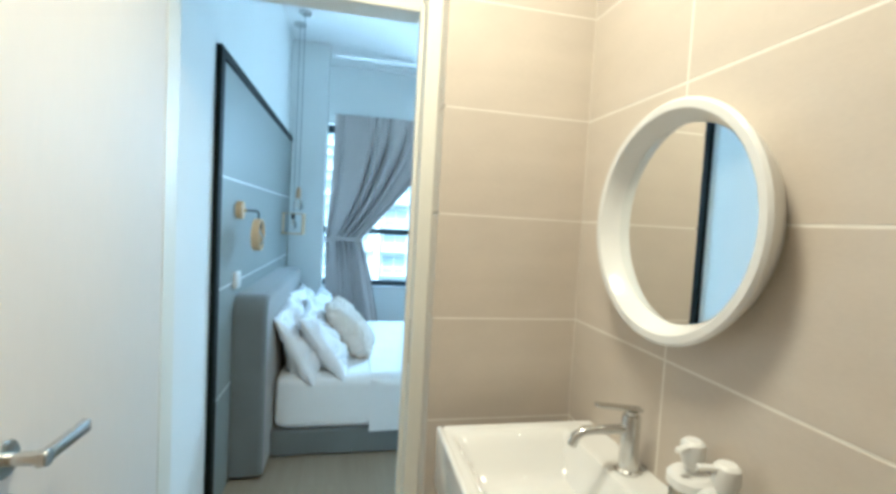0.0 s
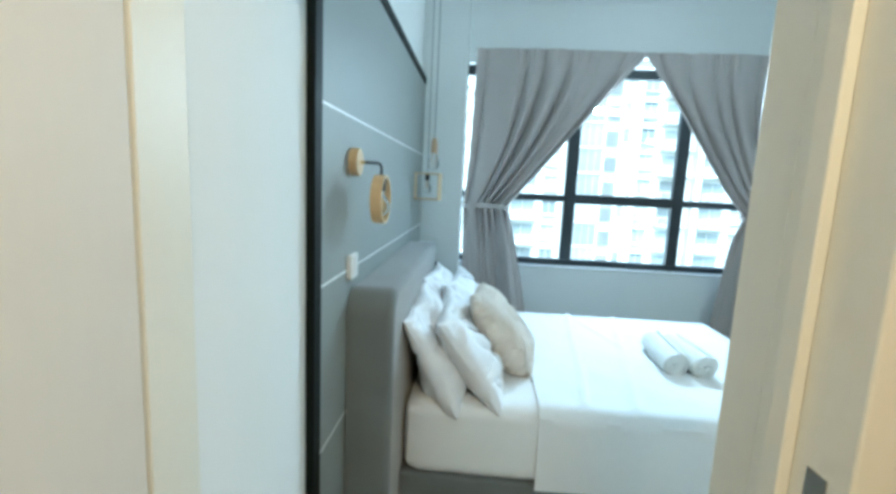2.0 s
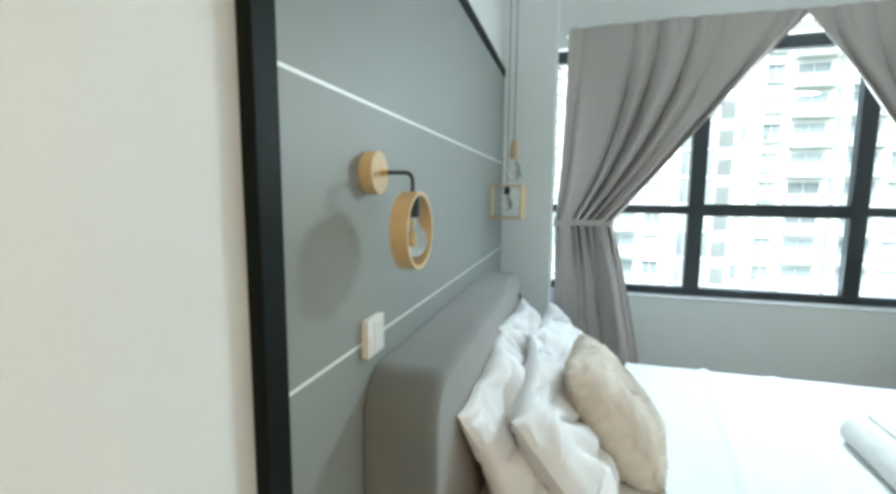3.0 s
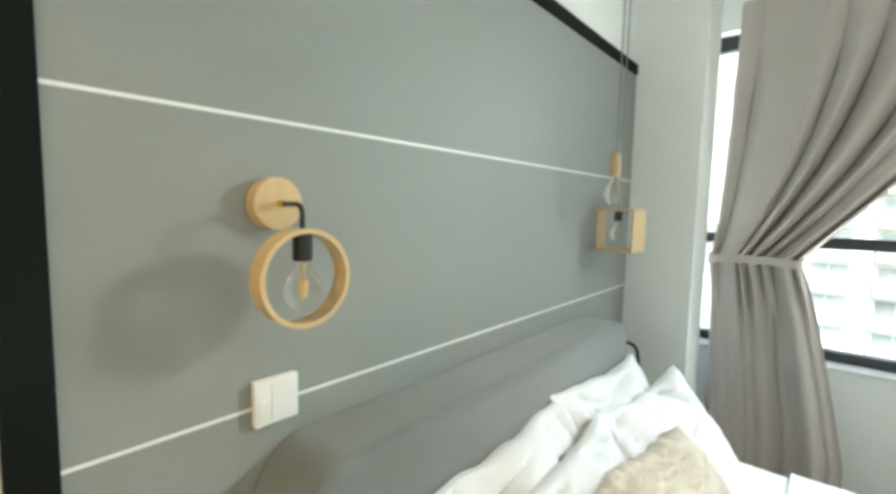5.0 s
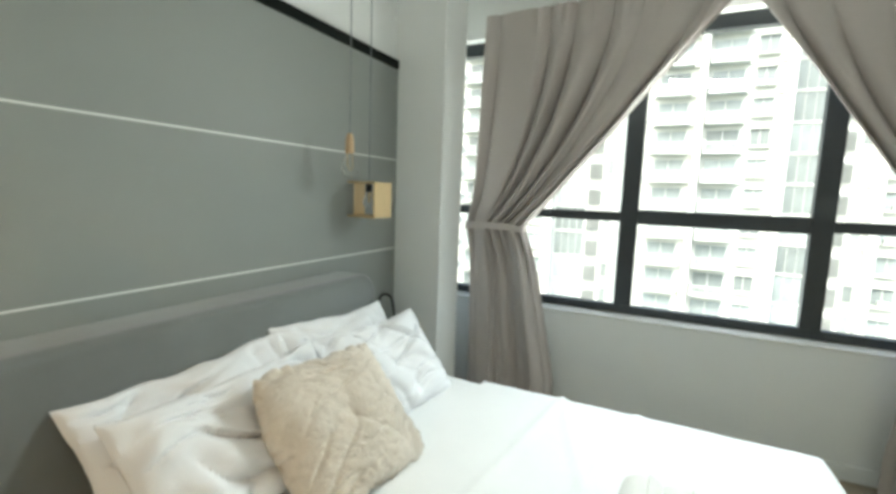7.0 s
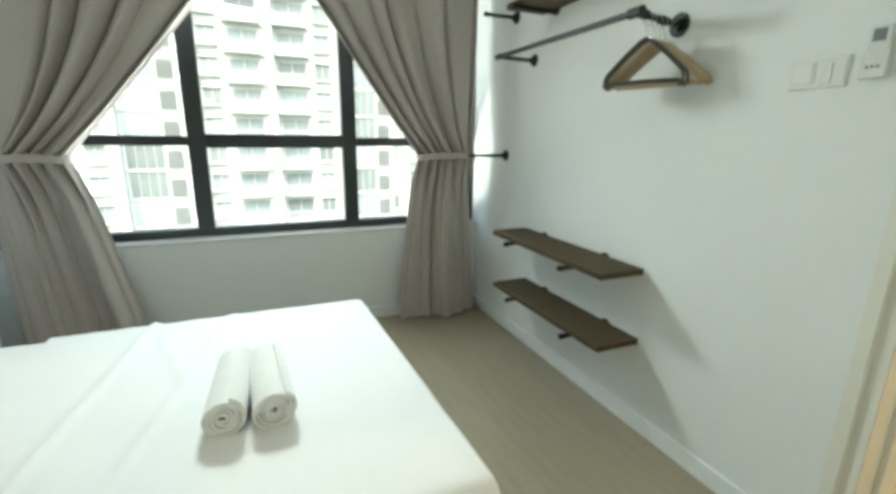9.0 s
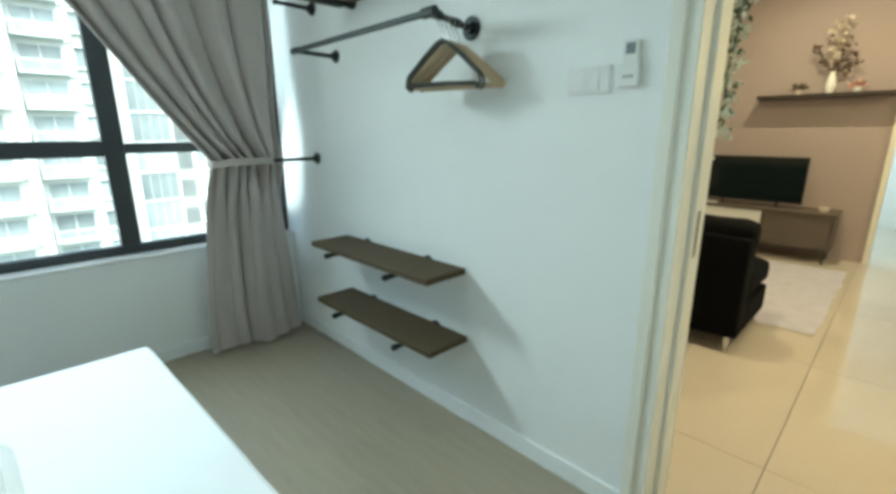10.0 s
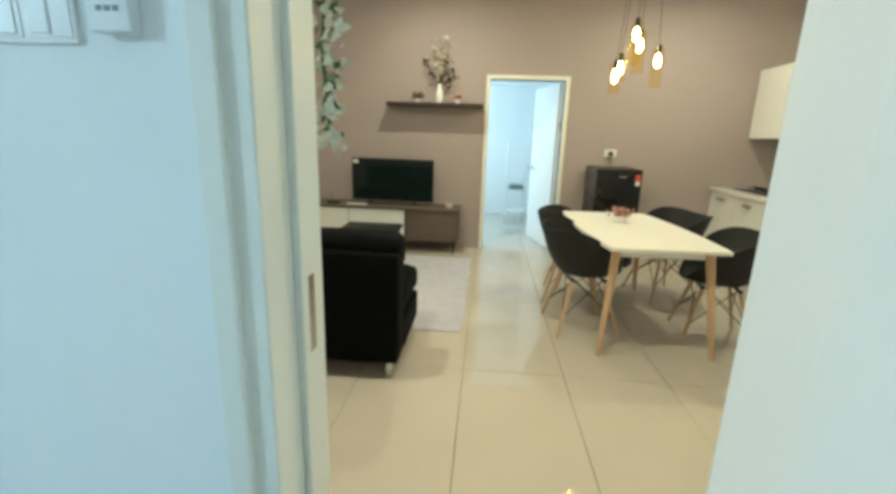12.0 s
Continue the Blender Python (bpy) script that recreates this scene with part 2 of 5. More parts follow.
def lathe(profile, seg=24, m=None):
    bm = bmesh.new()
    rings = []
    for r, z in profile:
        rings.append([bm.verts.new((max(r, 1e-4) * math.cos(2 * math.pi * k / seg), max(r, 1e-4) * math.sin(2 * math.pi * k / seg), z)) for k in range(seg)])
    for a, b in zip(rings, rings[1:]):
        for k in range(seg):
            bm.faces.new((a[k], a[(k + 1) % seg], b[(k + 1) % seg], b[k]))
    return moved(bm, m) if m is not None else bm


def sheet(nu, nv, fn, thick=0.0):
    """A surface from fn(u, v) on a grid, given a thickness along its normals."""
    bm = bmesh.new()
    vs = [[bm.verts.new(fn(i / nu, j / nv)) for j in range(nv + 1)] for i in range(nu + 1)]
    for i in range(nu):
        for j in range(nv):
            bm.faces.new((vs[i][j], vs[i + 1][j], vs[i + 1][j + 1], vs[i][j + 1]))
    if thick:
        bm.normal_update()
        under = [[bm.verts.new(q.co - q.normal * thick) for q in row] for row in vs]
        for i in range(nu):
            for j in range(nv):
                bm.faces.new((under[i][j], under[i][j + 1], under[i + 1][j + 1], under[i + 1][j]))
        rim = [(i, 0) for i in range(nu)] + [(nu, j) for j in range(nv)] + [(i, nv) for i in range(nu, 0, -1)] + [(0, j) for j in range(nv, 0, -1)]
        for (i, j), (k, m) in zip(rim, rim[1:] + rim[:1]):
            bm.faces.new((vs[i][j], under[i][j], under[k][m], vs[k][m]))
    return bm


def arc(c, r, a0, a1, n, ax):
    """Points on an arc about c in the plane of two axes."""
    out = []
    for k in range(n + 1):
        a = radians(a0 + (a1 - a0) * k / n)
        p = Vector(c)
        p[ax[0]] += r * math.cos(a)
        p[ax[1]] += r * math.sin(a)
        out.append(p)
    return out


def part(name, bm, material, parent=None, label="", smooth=False, kind=""):
    bmesh.ops.recalc_face_normals(bm, faces=bm.faces[:])
    me = bpy.data.meshes.new(name)
    bm.to_mesh(me)
    bm.free()
    me.materials.append(material)
    if smooth:
        me.shade_smooth()
        me.set_sharp_from_angle(angle=radians(38))
    ob = new(name, me)
    if parent:
        ob.parent = parent
    if label:
        ob["label"] = label
    if kind:
        ob["kind"] = kind
    return ob


def thing(name, label, category, m=None, group=""):
    ob = new(name)
    ob.empty_display_size = 0.1
    if m is not None:
        ob.matrix_basis = m
    return tagged(ob, label, category, group)


def shell(name, bm, material, label=""):
    return tagged(part(name, bm, material), label, "", "", "structure")


def slab(name, a, b, material, label=""):
    return shell(name, box(a, b), material, label)


# ---- structure: bedroom, bathroom, living room, far room ----
H = 3.05                                   # ceiling height
slab("floor_slab", (-0.4, -2.4, -0.30), (11.4, 4.4, -0.012), DARKGROUT)
slab("ceiling_bedroom", (-0.3, 0.20, H), (3.27, 4.15, H + 0.12), CEIL, "plain white painted bedroom ceiling")
slab("ceiling_bathroom", (-0.3, -2.4, 2.56), (1.45, 0.40, 2.66), CEIL, "plain white bathroom ceiling")
slab("ceiling_living", (3.27, -2.5, H), (8.2, 4.4, H + 0.12), CEIL, "plain white living room ceiling")
slab("ceiling_far_room", (8.2, -2.5, 2.75), (11.4, 4.4, 2.9), CEIL, "plain white ceiling")
# Unseen slab above every ceiling, added to stop sun and sky leaking in.
slab("light_seal_slab", (-0.5, -2.6, 3.3), (11.6, 4.5, 3.5), CEIL)

slab("wall_west", (-0.16, -2.2, 0), (-0.02, 4.10, H), PAINT, "white painted bedroom wall")
slab("wall_south", (0.834, 0.40, 0), (3.18, 0.47, H), PAINT, "white painted bedroom wall")
slab("wall_south_header", (-0.02, 0.385, 2.16), (0.834, 0.47, H), PAINT)
slab("wall_north_sill", (-0.16, 3.94, 0), (3.35, 4.10, 0.675), PAINT, "white painted wall under the bedroom window")
slab("wall_north_lintel", (-0.16, 3.94, 2.44), (3.35, 4.10, H), PAINT)
slab("wall_north_left", (-0.02, 3.94, 0.675), (0.03, 4.10, 2.44), PAINT)
slab("wall_column", (-0.02, 3.345, 0), (0.305, 3.62, H), PAINT, "white painted column beside the grey panelling")
slab("wall_east", (3.18, 1.385, 0), (3.35, 3.94, H), PAINT, "white painted bedroom wall with shelves")
slab("wall_east_end", (3.18, 3.94, 0.675), (3.35, 4.10, 2.44), PAINT)
slab("wall_east_south", (3.18, -2.4, 0), (3.35, 0.455, H), PAINT)
slab("wall_east_header", (3.18, 0.455, 2.09), (3.35, 1.385, H), PAINT)
slab("wall_east_living", (3.35, 1.385, 0), (3.37, 4.3, H), MAUVE)

shell("window_sill", box((0.03, 3.925, 0.675), (3.18, 4.07, 0.695), 0.006), WHITELAC, "white window sill")
for nm, a, b in (("baseboard_east", (3.167, 1.385, 0), (3.18, 3.94, 0.085)), ("baseboard_north", (0.31, 3.927, 0), (3.166, 3.94, 0.085)),
                 ("baseboard_south", (0.86, 0.47, 0), (2.30, 0.483, 0.085)), ("baseboard_west", (-0.02, 0.485, 0), (-0.007, 1.06, 0.085))):
    shell(nm, box(a, b, 0.003), PAINT, "white painted skirting board")

# bathroom
slab("wall_bath_north", (0.834, 0.1556, 0), (1.30, 0.40, 2.56), GROUT)
slab("wall_bath_east", (1.2756, -2.2, 0), (1.42, 0.1556, 2.56), GROUT)
slab("wall_bath_south", (-0.16, -2.34, 0), (1.42, -2.2, 2.56), TILE, "beige tiled bathroom wall")
slab("wall_bath_west", (-0.02, -2.2, 0), (-0.006, 0.378, 2.56), TILE, "beige tiled bathroom wall")
slab("floor_bath", (-0.02, -2.2, -0.012), (1.281, 0.385, -0.004), TILE, "beige tiled bathroom floor")

# living room and far room
slab("wall_living_far", (8.15, 1.008, 0), (8.27, 4.3, H), MAUVE, "matt mauve-grey feature wall")
slab("wall_living_far_b", (8.15, -2.4, 0), (8.27, 0.136, H), MAUVE, "matt mauve-grey feature wall")
slab("wall_living_far_header", (8.15, 0.136, 2.05), (8.27, 1.008, H), MAUVE)
slab("wall_living_south", (3.35, -2.5, 0), (11.3, -2.38, H), PAINT, "white painted kitchen wall")
slab("wall_living_north", (3.35, 4.2, 0), (11.3, 4.32, H), PAINT, "white painted living room wall")
slab("wall_far_room_back", (10.9, -2.4, 0), (11.05, 4.3, H), PAINT, "white painted wall")
slab("wall_far_room_side", (8.27, -0.25, 0), (10.9, -0.15, H), PAINT, "white painted wall")
slab("wall_far_room_beam", (10.5, -0.15, 2.25), (10.9, 4.2, 2.75), PAINT)

# dark panelling frame on the west wall, then its panels
for nm, a, b in (("panel_trim_side", (-0.02, 1.062, 0), (0.006, 1.118, 2.165)), ("panel_trim_top", (-0.02, 1.118, 2.118), (0.006, 3.345, 2.165))):
    shell(nm, box(a, b, 0.002), BLACKTRIM, "black trim strip framing the grey panelling")
panelling = tagged(new("wall_panelling"), "matt grey wall panelling with thin white inlay lines", "", "", "structure")
zs = [0.0, 0.545, 1.072, 1.598, 2.118]
for z0, z1 in zip(zs, zs[1:]):
    part("panel", box((-0.02, 1.118, z0 + 0.0032), (0.0, 3.345, z1 - 0.0032), 0.001), PANEL, panelling)
for z in zs[1:-1]:
    part("inlay", box((-0.018, 1.118, z - 0.0032), (0.0005, 3.345, z + 0.0032)), INLAY, panelling, "thin white inlay line")


def lever(side, parent, m):
    """A round rose with a flat lever, for a door leaf; side: which way the lever points."""
    h = part("door_handle", moved(joined(cyl((0, 0, 0), (0, 0, 0.010), 0.031, seg=28, bev=0.002), cyl((0, 0, 0.009), (0, 0, 0.064), 0.0115, seg=16),
             moved(box((-0.013, -0.0125, 0.053), (0.128, 0.0125, 0.068), 0.004), Matrix.Diagonal((side, 1, 1, 1))),
             cyl((0, 0, 0.052), (0, 0, 0.070), 0.0145, seg=16, bev=0.002)), m), CHROME, parent, "brushed steel lever handle", True)
    return h


# bathroom door: lining and leaf standing open into the bathroom
d1 = tagged(new("door_1"), "white bathroom door standing open in a cream frame", "", "", "structure")
part("door_frame", joined(box((-0.006, 0.385, 0), (0.044, 0.484, 2.16), 0.003), box((0.785, 0.26, 0), (0.834, 0.395, 2.16), 0.003),
     box((0.044, 0.385, 2.117), (0.785, 0.484, 2.16), 0.003), box((0.772, 0.33, 0), (0.785, 0.36, 2.117), 0.002)), CREAM, d1, "cream painted door frame")
part("architrave", joined(box((0.787, 0.396, 0), (0.8335, 0.474, 2.16), 0.003), box((-0.018, 0.4705, 2.161), (0.834, 0.485, 2.195), 0.003)), CREAM, d1)
part("strike_plate", box((0.7835, 0.285, 0.99), (0.7848, 0.31, 1.13)), CHROME, d1, "steel strike plate")
leaf1 = part("door_leaf", box((0.006, -0.318, 0.008), (0.044, 0.378, 2.11), 0.002), DOORCREAM, d1, "plain white door leaf")
lever(-1, leaf1, Matrix.Translation((0.044, -0.242, 1.008)) @ Matrix(((0, 0, 1, 0), (-1, 0, 0, 0), (0, 1, 0, 0), (0, 0, 0, 1))))
part("door_lock", joined(cyl((0.044, -0.242, 0.92), (0.052, -0.242, 0.92), 0.024, seg=24, bev=0.002), box((0.052, -0.262, 0.916), (0.06, -0.222, 0.924), 0.002)), CHROME, leaf1, "round steel lock", True)
part("latch_plate", box((0.012, -0.3192, 0.90), (0.038, -0.3178, 1.08)), CHROME, leaf1, "steel latch plate on the door edge")

# bedroom door to the living room: lining, stop, leaf standing open into the bedroom
d2 = tagged(new("door_2"), "white bedroom door standing open in a cream frame", "", "", "structure")
part("door_frame", joined(box((3.165, 1.333, 0), (3.385, 1.385, 2.09), 0.004),
     box((3.165, 0.503, 2.045), (3.385, 1.333, 2.09), 0.004)), CREAM, d2, "cream painted door frame")
# Hinge jamb in door white: window light on the cream frame, put into colour.
part("hinge_jamb", box((3.165, 0.455, 0), (3.385, 0.503, 2.09), 0.004), DOORWHITE, d2, "hinge-side jamb of the cream frame, whitened for window light")
part("door_stop", joined(box((3.265, 1.318, 0), (3.365, 1.333, 2.045), 0.003)), CREAM, d2)
part("architrave", joined(box((3.152, 1.375, 0), (3.18, 1.415, 2.12), 0.004), box((3.152, 0.42, 0), (3.18, 0.465, 2.12), 0.004)), CREAM, d2)
part("strike_plate", box((3.29, 1.3165, 0.99), (3.315, 1.3178, 1.14)), CHROME, d2, "steel strike plate")
swing2 = pose(3.160, 0.486, 0, 0, 0, -0.6)
leaf2 = part("door_leaf", moved(box((-0.83, 0.0, 0.008), (0.0, 0.038, 2.038), 0.002), swing2), DOORWHITE, d2, "plain white door leaf")
lever(1, leaf2, swing2 @ Matrix.Translation((-0.745, 0.038, 1.08)) @ Matrix(((1, 0, 0, 0), (0, 0, 1, 0), (0, -1, 0, 0), (0, 0, 0, 1))))

# door across the living room, open into the far room
d3 = tagged(new("door_3"), "white door standing open in a cream frame", "", "", "structure")
part("door_frame", joined(box((8.12, 1.008, 0), (8.29, 1.058, 2.10), 0.004), box((8.12, 0.086, 0), (8.29, 0.136, 2.10), 0.004),
     box((8.12, 0.136, 2.05), (8.29, 1.008, 2.10), 0.004)), CREAM, d3, "cream painted door frame")
swing3 = pose(8.29, 0.145, 0, 0, 0, 14)
leaf3 = part("door_leaf", moved(box((0.0, 0.0, 0.008), (0.82, 0.038, 2.04), 0.002), swing3), DOORWHITE, d3, "plain white door leaf")
lever(-1, leaf3, swing3 @ Matrix.Translation((0.755, 0.038, 1.0)) @ Matrix(((1, 0, 0, 0), (0, 0, 1, 0), (0, -1, 0, 0), (0, 0, 0, 1))))
part("hinge", cyl((8.285, 0.142, 1.5), (8.285, 0.142, 1.6), 0.007, seg=10), CHROME, d3)

# bedroom window: dark aluminium frame, mullions, transom, panes
w1 = tagged(new("window_1"), "wide window with dark aluminium frame and clear panes", "", "", "structure")
Y0, Y1 = 4.02, 4.085
part("window_frame", joined(box((0.03, Y0, 2.36), (3.18, Y1, 2.44), 0.004), box((0.03, Y0, 0.696), (3.18, Y1, 0.748), 0.004),
     box((0.03, Y0, 0.748), (0.08, Y1, 2.36), 0.004), box((3.13, Y0, 0.748), (3.18, Y1, 2.36), 0.004)), ALU, w1, "dark aluminium window frame")
for x0, x1 in ((1.215, 1.315), (2.165, 2.262)):
    part("mullion", box((x0, Y0 - 0.004, 0.748), (x1, Y1 - 0.004, 2.36), 0.004), ALU, w1, "dark aluminium mullion")
for x0, x1 in ((0.08, 1.215), (1.315, 2.165), (2.262, 3.13)):
    tz0, tz1 = (1.262, 1.35) if 1.3 < x0 < 2 else (1.275, 1.335)
    part("transom", box((x0, Y0, tz0), (x1, Y1, tz1), 0.004), ALU, w1, "dark aluminium transom")
    for z0, z1 in ((0.748, tz0), (tz1, 2.36)):
        p = part("pane", box((x0, 4.048, z0), (x1, 4.054, z1)), GLASS, w1, "clear window pane")
        p.visible_shadow = False
part("window_handle", joined(box((1.66, 4.0, 1.335), (1.80, 4.018, 1.349), 0.003), box((1.70, 3.99, 1.338), (1.76, 4.002, 1.346), 0.002)), PLASTIC, w1, "black window stay handle")


# ---- bathroom things ----
mir = thing("round_mirror", "round wall mirror in a deep white frame on beige tiles", "mirror", pose(1.275, -0.280, 1.464, 0, -90, 0))
part("frame", lathe([(0.195, 0.0), (0.222, 0.0), (0.249, 0.050), (0.250, 0.056), (0.244, 0.062), (0.229, 0.062), (0.224, 0.057), (0.207, 0.018), (0.195, 0.012), (0.195, 0.0)], 64), WHITELAC, mir, "white lacquered ring frame", True)
part("mirror_glass", lathe([(0.0001, 0.020), (0.2062, 0.020), (0.2062, 0.012), (0.0001, 0.012)], 64), MIRROR, mir, "silvered mirror glass")

bas = thing("washbasin", "white ceramic washbasin fixed to beige tiles", "washbasin")


def bowl(u, v):
    x, y = 0.846 + 0.428 * u, -0.545 + 0.566 * v
    a = min(u, 1 - u) / 0.5 if u < 0.62 else max(0.0, (0.80 - u) / 0.18) * 0.76
    b = min(v, 1 - v) / 0.5
    d = min(1, max(0, (min(a, b) - 0.07)) / 0.35)
    return (x, y, 0.905 - 0.095 * (d * d * (3 - 2 * d)))


part("bowl", sheet(40, 44, bowl, 0.0), CERAMIC, bas, "glossy white bowl", True)
part("body", joined(box((0.832, -0.555, 0.755), (0.850, 0.033, 0.907), 0.007, 3), box((0.85, 0.015, 0.755), (1.274, 0.033, 0.907), 0.006, 3),
     box((0.85, -0.555, 0.755), (1.274, -0.54, 0.907), 0.006, 3), box((0.84, -0.55, 0.75), (1.274, 0.03, 0.765), 0.004)), CERAMIC, bas, "", True)
part("pedestal", box((1.0, -0.40, -0.004), (1.274, -0.12, 0.752), 0.03, 3), CERAMIC, bas, "white ceramic pedestal", True)

tap = thing("basin_tap", "chrome single-lever basin tap on the washbasin", "tap", pose(1.222, -0.225, 0.905))
part("body", joined(lathe([(0.0001, 0), (0.027, 0), (0.027, 0.006), (0.021, 0.010), (0.020, 0.125), (0.018, 0.130), (0.0001, 0.130)], 24)), CHROME, tap, "", True)
part("spout", joined(tube([(0, 0, 0.098), (-0.06, 0.004, 0.098), (-0.11, 0.008, 0.094), (-0.128, 0.009, 0.082), (-0.136, 0.01, 0.062)], 0.0105, 12)), CHROME, tap, "", True)
part("lever", joined(cyl((0, 0, 0.13), (0, 0, 0.140), 0.014, seg=16), moved(box((-0.085, -0.011, 0.0), (0.022, 0.011, 0.008), 0.003), pose(0, 0, 0.140, 0, 5, -8))), CHROME, tap, "", True)


def dispenser(m):
    d = thing("soap_dispenser", "small clear soap jar with white pump on the washbasin", "soap dispenser", m, "soap dispensers")
    part("jar", lathe([(0.0001, 0), (0.033, 0), (0.035, 0.004), (0.035, 0.062), (0.030, 0.070), (0.0001, 0.070)], 24), JARGLASS, d, "clear glass jar", True)
    part("collar", lathe([(0.036, 0.066), (0.041, 0.070), (0.041, 0.086), (0.034, 0.094), (0.0001, 0.096)], 24), PUMP, d, "white screw collar", True)
    part("pump", joined(cyl((0, 0, 0.094), (0, 0, 0.112), 0.010, seg=14), lathe([(0.0001, 0.108), (0.017, 0.110), (0.022, 0.124), (0.021, 0.150), (0.015, 0.156), (0.0001, 0.157)], 18),
         moved(box((-0.05, -0.007, 0.14), (0.0, 0.007, 0.15), 0.003), Matrix())), PUMP, d, "white pump head", True)
    return d


d0 = dispenser(pose(1.236, -0.392, 0.904, 0, 0, 20))
copy_thing(d0, pose(1.232, -0.475, 0.904, 0, 0, -15))

led = thing("bathroom_ceiling_lamp", "round white ceiling lamp, lit", "ceiling lamp", pose(0.68, -0.42, 2.545))
part("rim", lathe([(0.162, 0.015), (0.177, 0.015), (0.177, -0.004), (0.162, -0.004), (0.162, 0.015)], 32), WHITELAC, led, "", True)

# ---- bedroom: bed ----
bed = thing("bed", "double bed with grey upholstered headboard and base", "bed")


def headboard_mesh():
    """Upright padded board: rounded top corners, and a soft roll from the edge onto the front."""
    bm = bmesh.new()
    y0, y1, z1, r, front, roll = 1.385, 2.915, 1.0, 0.105, 0.172, 0.030

    def outline(x, i):
        q = r - i
        pts = [(y0 + i, 0.03)] + [(p.y, p.z) for p in arc((0, y0 + r, z1 - r), q, 180, 90, 10, (1, 2))]
        pts += [(p.y, p.z) for p in arc((0, y1 - r, z1 - r), q, 90, 0, 10, (1, 2))] + [(y1 - i, 0.03)]
        return [bm.verts.new((x, y, z)) for y, z in pts]

    rings = [outline(0.004, 0.0)]
    for k in range(7):
        a = radians(15 * k)
        rings.append(outline(front - roll + roll * math.sin(a), roll * (1 - math.cos(a))))
    n = len(rings[0])
    for p, q in zip(rings, rings[1:]):
        for i in range(n):
            j = (i + 1) % n
            bm.faces.new((p[i], p[j], q[j], q[i]))
    bm.faces.new(rings[0][::-1])
    bm.faces.new(rings[-1])
    return bm


part("headboard", headboard_mesh(), FELT, bed, "grey felt headboard with rounded corners", True)
for y in (1.50, 2.90):
    part("foot", box((0.02, y - 0.03, 0), (0.15, y + 0.03, 0.032), 0.004), PLASTIC, bed, "black plastic foot")
part("bed_base", joined(box((0.172, 1.61, 0.012), (2.06, 3.05, 0.165), 0.015, 3)), FELT, bed, "grey felt bed base", True)


def rough_box(a, b, bev, n, amp, fq, seed):
    bm = box(a, b)
    bmesh.ops.subdivide_edges(bm, edges=bm.edges[:], cuts=n, use_grid_fill=True)
    c = [(a[i] + b[i]) / 2 for i in range(3)]
    hs = [(b[i] - a[i]) / 2 for i in range(3)]
    for v in bm.verts:
        d = [abs(v.co[i] - c[i]) - (hs[i] - bev) for i in range(3)]
        o = Vector([max(0, k) for k in d])
        if o.length > bev:
            s = o.normalized() * bev
            for i in range(3):
                if o[i] > 0:
                    v.co[i] = c[i] + math.copysign(hs[i] - bev + s[i], v.co[i] - c[i])
        v.co += amp * noise.noise_vector(v.co * fq + Vector((seed, 0, 0)))
    return bm


part("mattress", rough_box((0.185, 1.60, 0.165), (2.07, 3.06, 0.495), 0.06, 26, 0.004, 6, 1), LINEN, bed, "mattress in a tucked white fitted sheet", True)


def coverlet(u, v):
    """Sheet laid over the mattress, hanging down both sides and at the foot."""
    x = 0.74 + 1.42 * u
    s = -0.31 + (1.46 + 0.62) * v
    w = 1.46
    if s < 0:
        y, z = 1.60 - 0.012, 0.5 + s
    elif s > w:
        y, z = 3.06 + 0.012, 0.5 - (s - w)
    else:
        y, z = 1.60 + s, 0.506
    r = 0.05
    if 0 <= s < r or w - r < s <= w:
        e = r - min(s, w - s)
        z -= r - math.sqrt(max(0, r * r - e * e))
        y += (0.012 if s > r else -0.012) * e / r
    elif s < 0 or s > w:
        z -= 0.038
        y += 0.012 * noise.noise(Vector((x * 5, z * 2, 3.0))) * (1 if s > w else -1)
    if u > 0.93:
        k = (u - 0.93) / 0.07
        z -= 0.30 * k * k * 0.15 if 0 <= s <= w else 0
        x = 0.74 + 1.42 * 0.93 + 0.02 * math.sin(k * 1.57)
        z -= 0.29 * k * 0.85 if 0 <= s <= w else 0
    z2 = 0.0045 * noise.noise(Vector((x * 3.2 + y * 4.5, y * 1.6 - x, 0))) + 0.0025 * noise.noise(Vector((x * 9, y * 5, 2)))
    rid = 0.010 * math.exp(-((x - 0.92 - 0.14 * (y - 1.6)) / 0.018) ** 2) + 0.007 * math.exp(-((x - 1.12 - 0.22 * (y - 1.6)) / 0.02) ** 2)
    rid += 0.006 * math.exp(-((x - 1.25 + 0.3 * (y - 2.6)) / 0.015) ** 2) * max(0, min(1, (y - 2.2) * 4))
    x += 0.055 * u * (3.06 - y) / 1.46
    return (x, y, max(z + z2 + (rid if 0.05 < s < w else 0), 0.155))


cov = part("bed_sheet", sheet(90, 100, coverlet, 0.012), LINEN, None, "", True)
tagged(cov, "smooth white top sheet laid over the mattress", "bed sheet")


def fold(p, k):
    """Narrow crease lines: near 1 where the noise crosses zero, else 0."""
    return max(0.0, 1 - abs(noise.noise(p)) * k) ** 2


